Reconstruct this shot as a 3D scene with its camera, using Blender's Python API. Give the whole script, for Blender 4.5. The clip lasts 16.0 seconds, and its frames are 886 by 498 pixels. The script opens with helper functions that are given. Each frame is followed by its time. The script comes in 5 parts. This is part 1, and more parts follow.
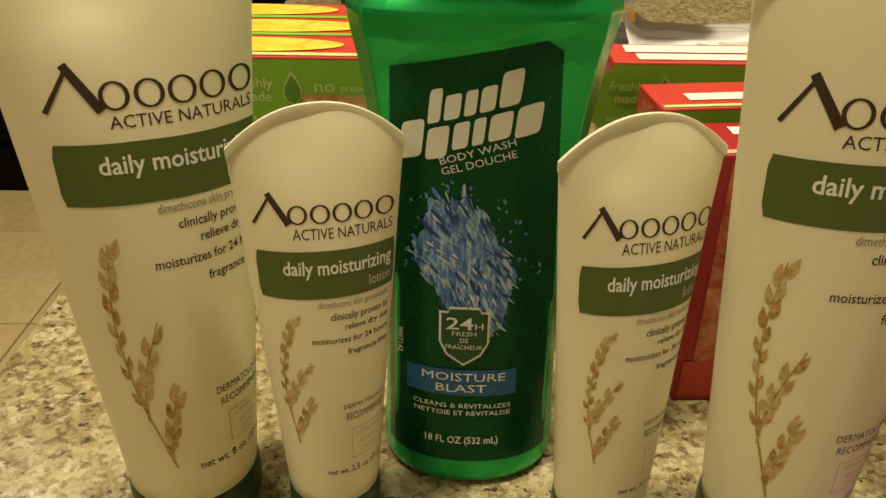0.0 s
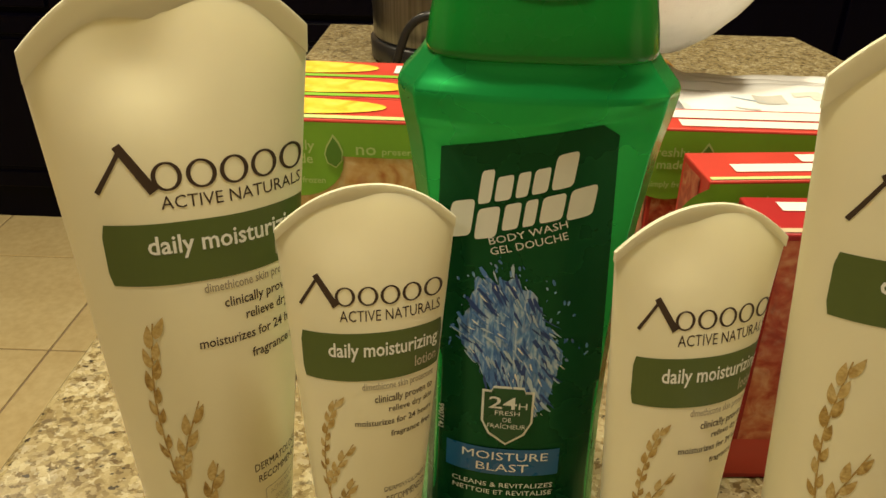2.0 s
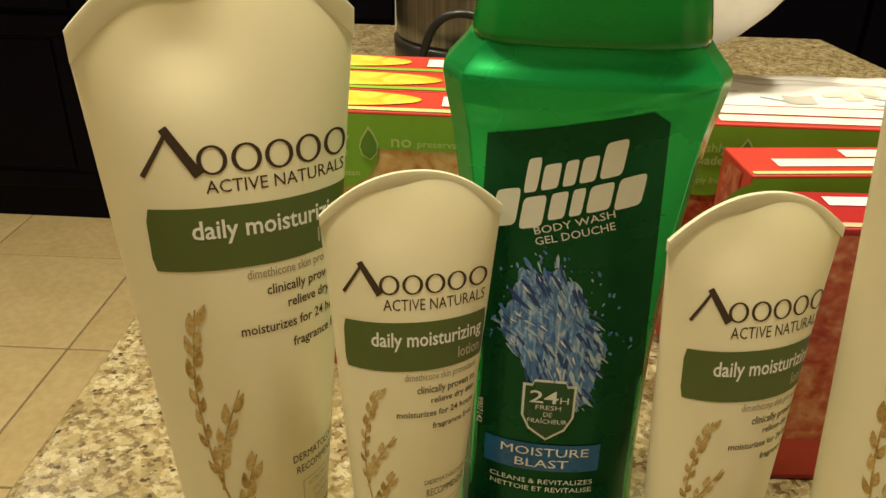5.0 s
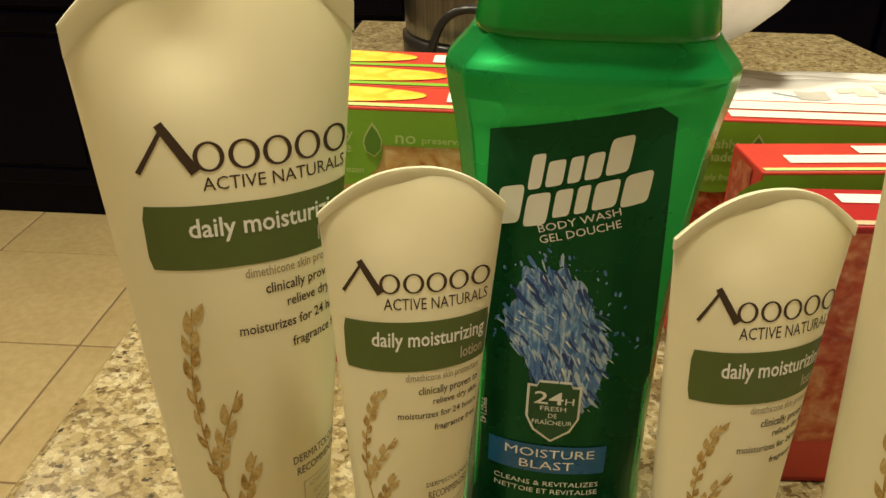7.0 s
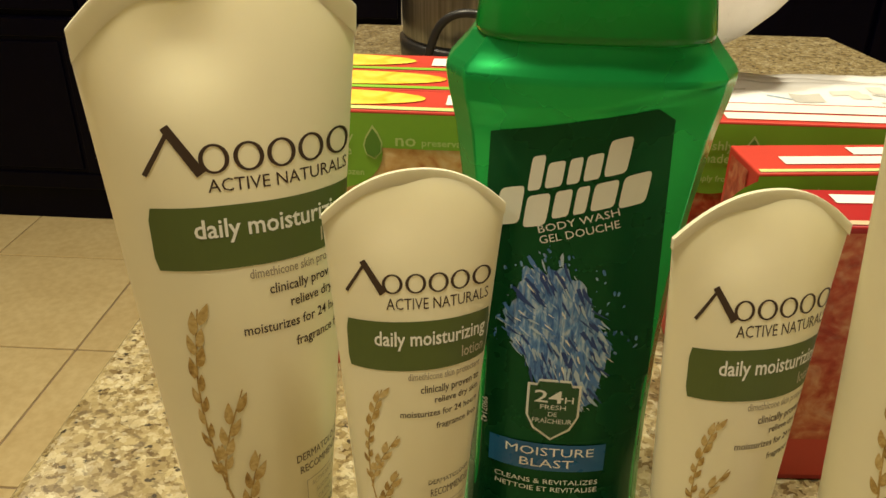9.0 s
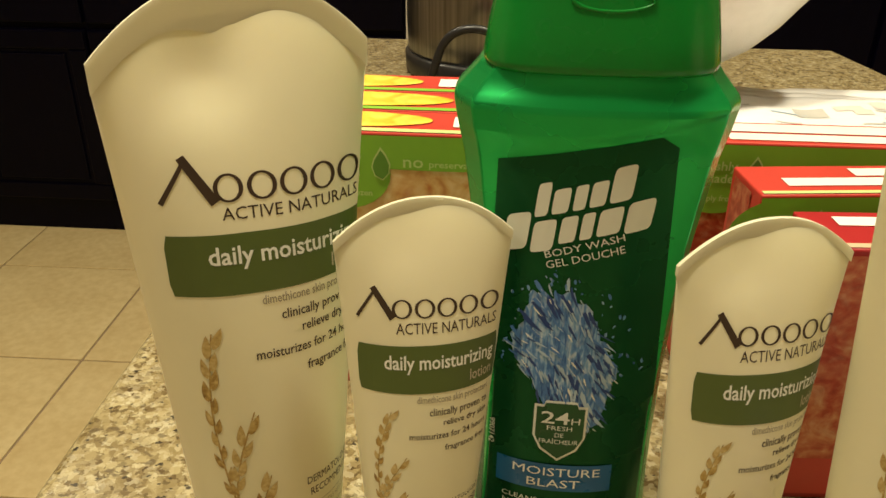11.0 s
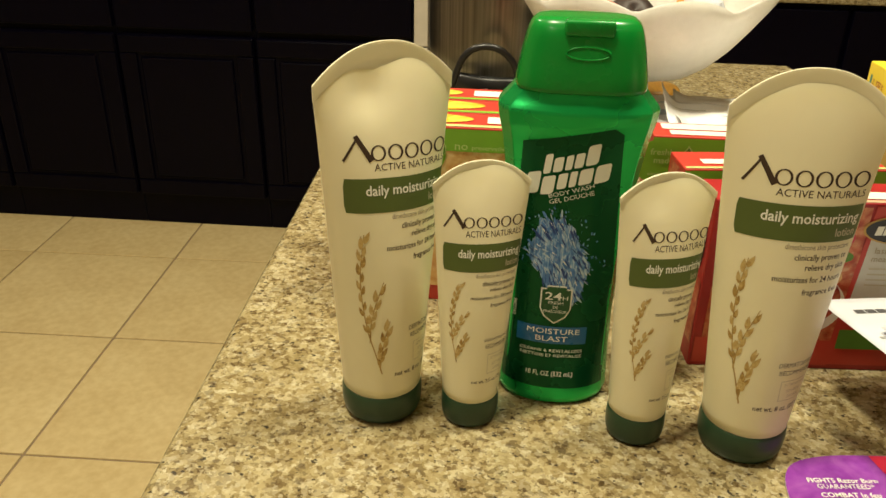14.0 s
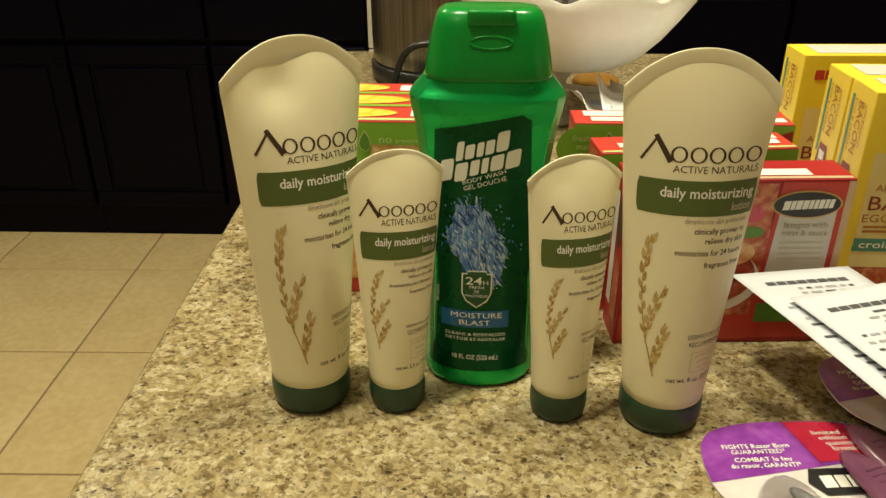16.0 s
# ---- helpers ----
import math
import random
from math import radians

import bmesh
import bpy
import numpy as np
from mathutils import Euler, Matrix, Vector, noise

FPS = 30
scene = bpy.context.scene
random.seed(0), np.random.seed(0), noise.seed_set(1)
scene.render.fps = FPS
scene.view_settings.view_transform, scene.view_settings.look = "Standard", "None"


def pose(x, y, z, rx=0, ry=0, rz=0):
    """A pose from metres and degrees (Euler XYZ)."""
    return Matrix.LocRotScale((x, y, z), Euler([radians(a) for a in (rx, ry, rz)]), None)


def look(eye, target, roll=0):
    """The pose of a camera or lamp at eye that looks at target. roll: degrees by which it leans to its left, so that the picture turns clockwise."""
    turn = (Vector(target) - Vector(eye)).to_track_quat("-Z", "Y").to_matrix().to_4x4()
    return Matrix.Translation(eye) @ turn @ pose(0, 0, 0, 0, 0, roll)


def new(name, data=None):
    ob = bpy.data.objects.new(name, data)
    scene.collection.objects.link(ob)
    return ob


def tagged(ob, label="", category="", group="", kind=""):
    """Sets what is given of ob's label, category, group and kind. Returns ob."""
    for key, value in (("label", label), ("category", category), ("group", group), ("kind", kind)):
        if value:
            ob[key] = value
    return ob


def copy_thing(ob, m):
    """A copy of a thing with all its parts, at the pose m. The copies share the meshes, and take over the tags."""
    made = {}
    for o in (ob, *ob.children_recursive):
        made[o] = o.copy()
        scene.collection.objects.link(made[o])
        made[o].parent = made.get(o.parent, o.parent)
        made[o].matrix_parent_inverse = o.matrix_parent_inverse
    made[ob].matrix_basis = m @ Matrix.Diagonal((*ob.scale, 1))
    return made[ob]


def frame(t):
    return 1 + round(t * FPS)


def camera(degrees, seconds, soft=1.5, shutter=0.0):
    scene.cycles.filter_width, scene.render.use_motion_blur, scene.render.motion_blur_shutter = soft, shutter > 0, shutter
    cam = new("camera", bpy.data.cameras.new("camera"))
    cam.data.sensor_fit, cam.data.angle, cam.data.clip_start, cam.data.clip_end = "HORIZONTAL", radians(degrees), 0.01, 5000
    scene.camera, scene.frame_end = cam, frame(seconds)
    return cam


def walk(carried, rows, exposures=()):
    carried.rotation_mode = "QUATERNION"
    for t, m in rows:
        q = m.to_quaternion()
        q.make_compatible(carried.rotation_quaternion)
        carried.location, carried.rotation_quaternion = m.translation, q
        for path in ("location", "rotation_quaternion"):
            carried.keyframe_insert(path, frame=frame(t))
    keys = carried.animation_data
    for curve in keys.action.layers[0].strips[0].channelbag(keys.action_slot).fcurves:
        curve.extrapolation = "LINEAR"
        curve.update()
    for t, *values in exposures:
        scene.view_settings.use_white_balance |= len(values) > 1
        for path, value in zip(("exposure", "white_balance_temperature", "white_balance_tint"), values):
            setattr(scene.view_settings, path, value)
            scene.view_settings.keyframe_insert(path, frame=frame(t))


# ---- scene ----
cam = camera(57.5, 16.0)
PATH = [
    (0, (0.02, 0.08, 1.137), (-0.197, 1.796, 0.133), 0.4),
    (0.5, (0.019, 0.082, 1.137), (-0.197, 1.805, 0.146), 0.5),
    (1, (0.013, 0.084, 1.145), (-0.222, 1.823, 0.185), 0.6),
    (1.5, (0.011, 0.089, 1.144), (-0.244, 1.832, 0.199), 0.7),
    (2, (0.009, 0.09, 1.148), (-0.255, 1.835, 0.208), 1.0),
    (2.5, (0.007, 0.09, 1.147), (-0.266, 1.837, 0.211), 1.0),
    (3, (0.005, 0.09, 1.146), (-0.276, 1.837, 0.212), 0.9),
    (3.5, (0.005, 0.091, 1.145), (-0.28, 1.837, 0.212), 1.0),
    (4, (0.004, 0.091, 1.146), (-0.286, 1.835, 0.211), 1.0),
    (4.5, (0.004, 0.091, 1.143), (-0.285, 1.834, 0.206), 1.0),
    (5, (0.0, 0.09, 1.142), (-0.298, 1.835, 0.211), 1.0),
    (7.5, (0.002, 0.095, 1.14), (-0.323, 1.831, 0.202), 0.6),
    (8, (0.002, 0.093, 1.14), (-0.318, 1.832, 0.206), 0.7),
    (8.5, (0.001, 0.09, 1.142), (-0.314, 1.833, 0.212), 0.5),
    (9, (0.001, 0.091, 1.141), (-0.315, 1.833, 0.211), 0.6),
    (11.5, (-0.001, 0.088, 1.148), (-0.33, 1.839, 0.239), 0.4),
    (12, (-0.002, 0.087, 1.146), (-0.325, 1.837, 0.233), 0.5),
    (12.5, (0.001, 0.086, 1.148), (-0.314, 1.835, 0.231), 0.6),
    (12.8, (0.004, 0.069, 1.157), (-0.323, 1.826, 0.262), 0.7),
    (13, (-0.001, 0.049, 1.169), (-0.289, 1.805, 0.255), 1.9),
    (13.2, (-0.005, 0.034, 1.172), (-0.266, 1.793, 0.257), 2.1),
    (13.5, (-0.001, -0.003, 1.173), (-0.281, 1.747, 0.247), 2.1),
    (13.8, (0.001, -0.055, 1.192), (-0.275, 1.698, 0.269), 1.6),
    (14, (0.005, -0.086, 1.201), (-0.308, 1.669, 0.294), 1.3),
    (14.2, (0.003, -0.101, 1.206), (-0.296, 1.663, 0.308), 1.3),
    (14.5, (0.012, -0.115, 1.21), (-0.294, 1.653, 0.328), 1.0),
    (15, (0.035, -0.116, 1.21), (-0.247, 1.659, 0.333), 0.5),
    (15.5, (0.034, -0.119, 1.204), (-0.227, 1.651, 0.311), -0.6),
    (16, (0.035, -0.093, 1.199), (-0.21, 1.675, 0.297), -0.0),
]
# the clip's own exposure and white balance drift a little
LOOKS = [(0.0, -0.32, 7300, 10), (1.0, -0.18, 7200, 10), (5.0, -0.12, 7000, 10), (12.5, -0.1, 7000, 10), (13.5, 0.01, 6950, 9), (14.5, -0.02, 6900, 7.5), (16.0, -0.14, 6850, 6)]
walk(cam, [(t, look(eye, target, roll)) for t, eye, target, roll in PATH], LOOKS)

# ---- light ----
world = bpy.data.worlds.new("room_air")
scene.world = world
world.use_nodes = True
world.node_tree.nodes["Background"].inputs[0].default_value = (0.9, 0.7, 0.45, 1)
world.node_tree.nodes["Background"].inputs[1].default_value = 0.008
WARM = (1.0, 0.93, 0.71)
CEIL = 2.55
TOP = 0.91          # worktop height
# assumed downlights, none in view; places and watts set for the wanted brightness
CANS = [(0.40, 0.60, 22), (-1.25, 1.25, 17), (-0.34, 0.19, 27.5), (-0.7, -1.15, 7), (0.95, -0.7, 0.8)]


# ---- materials ----
def nodes_of(name):
    m = bpy.data.materials.new(name)
    m.use_nodes = True
    nt = m.node_tree
    return m, nt, nt.nodes["Principled BSDF"]


def ramp(nt, fac, stops):
    r = nt.nodes.new("ShaderNodeValToRGB")
    e = r.color_ramp.elements
    while len(e) < len(stops):
        e.new(0.5)
    for k, (p, c) in enumerate(stops):
        e[k].position, e[k].color = p, (*c, 1)
    nt.links.new(fac, r.inputs[0])
    return r.outputs[0]


def tex(nt, kind, scale, detail=4.0, stretch=(1, 1, 1), turn=(0, 0, 0), coord="Object"):
    tc = nt.nodes.new("ShaderNodeTexCoord")
    mp = nt.nodes.new("ShaderNodeMapping")
    mp.inputs["Scale"].default_value = stretch
    mp.inputs["Rotation"].default_value = turn
    nt.links.new(tc.outputs[coord], mp.inputs["Vector"])
    n = nt.nodes.new("ShaderNodeTexNoise" if kind == "noise" else "ShaderNodeTexVoronoi")
    n.inputs["Scale"].default_value = scale
    if kind == "noise":
        n.inputs["Detail"].default_value = detail
    nt.links.new(mp.outputs["Vector"], n.inputs["Vector"])
    return n


def mix(nt, fac, a, b, mode="MIX"):
    n = nt.nodes.new("ShaderNodeMix")
    n.data_type, n.blend_type = "RGBA", mode
    for sock, v in ((n.inputs["Factor"], fac), (n.inputs["A"], a), (n.inputs["B"], b)):
        if hasattr(v, "links"):
            nt.links.new(v, sock)
        else:
            sock.default_value = v if not isinstance(v, tuple) else (*v, 1)
    return n.outputs["Result"]


def bump(nt, p, height, strength, dist=0.001):
    b = nt.nodes.new("ShaderNodeBump")
    b.inputs["Strength"].default_value, b.inputs["Distance"].default_value = strength, dist
    nt.links.new(height, b.inputs["Height"])
    nt.links.new(b.outputs[0], p.inputs["Normal"])


def plain(name, color, rough=0.5, metal=0.0, vary=0.08, scale=60, bumps=0.0, coat=0.0, spec=0.5):
    """A surface of one colour with slight mottling at two scales."""
    m, nt, p = nodes_of(name)
    n1, n2 = tex(nt, "noise", scale), tex(nt, "noise", scale * 7, 2)
    dark = tuple(c * (1 - vary) for c in color)
    lite = tuple(min(1, c * (1 + vary)) for c in color)
    c = ramp(nt, n1.outputs["Fac"], [(0.35, dark), (0.65, lite)])
    c = mix(nt, 0.25, c, ramp(nt, n2.outputs["Fac"], [(0.3, dark), (0.7, lite)]))
    nt.links.new(c, p.inputs["Base Color"])
    r = nt.nodes.new("ShaderNodeMapRange")
    r.inputs["To Min"].default_value, r.inputs["To Max"].default_value = max(0.02, rough - 0.06), min(1, rough + 0.06)
    nt.links.new(n1.outputs["Fac"], r.inputs["Value"])
    nt.links.new(r.outputs[0], p.inputs["Roughness"])
    p.inputs["Metallic"].default_value = metal
    p.inputs["Coat Weight"].default_value = coat
    p.inputs["Coat Roughness"].default_value = 0.08
    p.inputs["Specular IOR Level"].default_value = spec
    if bumps:
        bump(nt, p, n2.outputs["Fac"], bumps)
    return m


def granite():
    m, nt, p = nodes_of("granite")
    tc = nt.nodes.new("ShaderNodeTexCoord")
    warp = nt.nodes.new("ShaderNodeTexNoise")
    warp.inputs["Scale"].default_value, warp.inputs["Detail"].default_value = 420, 3
    nt.links.new(tc.outputs["Object"], warp.inputs["Vector"])
    add = nt.nodes.new("ShaderNodeVectorMath")
    add.operation = "MULTIPLY_ADD"
    add.inputs[1].default_value = (0.0045, 0.0045, 0.0045)
    nt.links.new(warp.outputs["Color"], add.inputs[0])
    nt.links.new(tc.outputs["Object"], add.inputs[2])

    def grains(scale, stops):
        vo = nt.nodes.new("ShaderNodeTexVoronoi")
        vo.inputs["Scale"].default_value = scale
        nt.links.new(add.outputs[0], vo.inputs["Vector"])
        sep = nt.nodes.new("ShaderNodeSeparateColor")
        nt.links.new(vo.outputs["Color"], sep.inputs[0])
        return ramp(nt, sep.outputs[0], stops)

    coarse = grains(210, [(0.0, (0.13, 0.085, 0.035)), (0.22, (0.24, 0.175, 0.08)), (0.45, (0.36, 0.29, 0.15)), (0.75, (0.50, 0.43, 0.26)), (1.0, (0.60, 0.55, 0.40))])
    fine = grains(430, [(0.0, (0.05, 0.034, 0.018)), (0.14, (0.19, 0.14, 0.07)), (0.40, (0.38, 0.31, 0.165)), (0.75, (0.52, 0.45, 0.28)), (1.0, (0.66, 0.62, 0.48))])
    c = mix(nt, 0.5, coarse, fine)
    c = mix(nt, 1.0, c, (0.79, 0.77, 0.705), "MULTIPLY")
    drift = tex(nt, "noise", 45, 4)
    c = mix(nt, 0.5, c, ramp(nt, drift.outputs["Fac"], [(0.35, (0.62, 0.56, 0.46)), (0.62, (1.0, 1.0, 1.0))]), "MULTIPLY")
    brown = tex(nt, "noise", 170, 5, (0.8, 1.1, 1), (0.4, 0.2, 1.1))
    black = tex(nt, "noise", 260, 4, (0.8, 1.1, 1), (0.9, 0.1, 0.4))
    c = mix(nt, ramp(nt, brown.outputs["Fac"], [(0.60, (0, 0, 0)), (0.67, (0.7, 0.7, 0.7))]), c, (0.085, 0.060, 0.032))
    c = mix(nt, ramp(nt, black.outputs["Fac"], [(0.635, (0, 0, 0)), (0.675, (0.92, 0.92, 0.92))]), c, (0.025, 0.020, 0.015))
    nt.links.new(c, p.inputs["Base Color"])
    p.inputs["Roughness"].default_value = 0.24
    p.inputs["Specular IOR Level"].default_value = 0.4
    return m


def floor_tile():
    m, nt, p = nodes_of("ceramic_tile")
    n1, n2 = tex(nt, "noise", 6, 6), tex(nt, "noise", 45, 5)
    oi = nt.nodes.new("ShaderNodeObjectInfo")
    c = ramp(nt, n1.outputs["Fac"], [(0.3, (0.56, 0.42, 0.20)), (0.55, (0.68, 0.54, 0.28)), (0.75, (0.76, 0.63, 0.36))])
    c = mix(nt, 0.4, c, ramp(nt, n2.outputs["Fac"], [(0.35, (0.54, 0.38, 0.16)), (0.65, (0.78, 0.63, 0.35))]))
    c = mix(nt, 0.25, c, ramp(nt, oi.outputs["Random"], [(0, (0.56, 0.42, 0.21)), (1, (0.76, 0.62, 0.36))]))
    nt.links.new(c, p.inputs["Base Color"])
    p.inputs["Roughness"].default_value = 0.45
    bump(nt, p, n2.outputs["Fac"], 0.12, 0.002)
    return m


def photo(name, stops, scale=90, stretch=(1, 1, 1), rough=0.35, turn=(0, 0, 0), dist=1.5, coat=0.0, spec=0.5):
    """Printed picture of food or splashing water: blotches through several colours."""
    m, nt, p = nodes_of(name)
    n = tex(nt, "noise", scale, 6, stretch, turn)
    n.inputs["Distortion"].default_value = dist
    n2 = tex(nt, "noise", scale * 3, 4, stretch, turn)
    c = ramp(nt, n.outputs["Fac"], stops)
    c = mix(nt, 0.35, c, ramp(nt, n2.outputs["Fac"], stops))
    nt.links.new(c, p.inputs["Base Color"])
    p.inputs["Roughness"].default_value = rough
    p.inputs["Specular IOR Level"].default_value = spec
    p.inputs["Coat Weight"].default_value = coat
    return m


def steel():
    m, nt, p = nodes_of("brushed_steel")
    n = tex(nt, "noise", 260, 3, (1, 1, 0.01))
    nt.links.new(ramp(nt, n.outputs["Fac"], [(0.3, (0.20, 0.195, 0.19)), (0.7, (0.36, 0.355, 0.345))]), p.inputs["Base Color"])
    p.inputs["Metallic"].default_value = 1.0
    p.inputs["Roughness"].default_value = 0.3
    p.inputs["Anisotropic"].default_value = 0.5
    bump(nt, p, n.outputs["Fac"], 0.05, 0.0005)
    return m


def clear(name, tint=(1, 1, 1), rough=0.06):
    m, nt, p = nodes_of(name)
    n = tex(nt, "noise", 70, 3)
    p.inputs["Base Color"].default_value = (*tint, 1)
    p.inputs["Transmission Weight"].default_value = 1.0
    p.inputs["Roughness"].default_value = rough
    p.inputs["IOR"].default_value = 1.25
    bump(nt, p, n.outputs["Fac"], 0.1, 0.001)
    return m


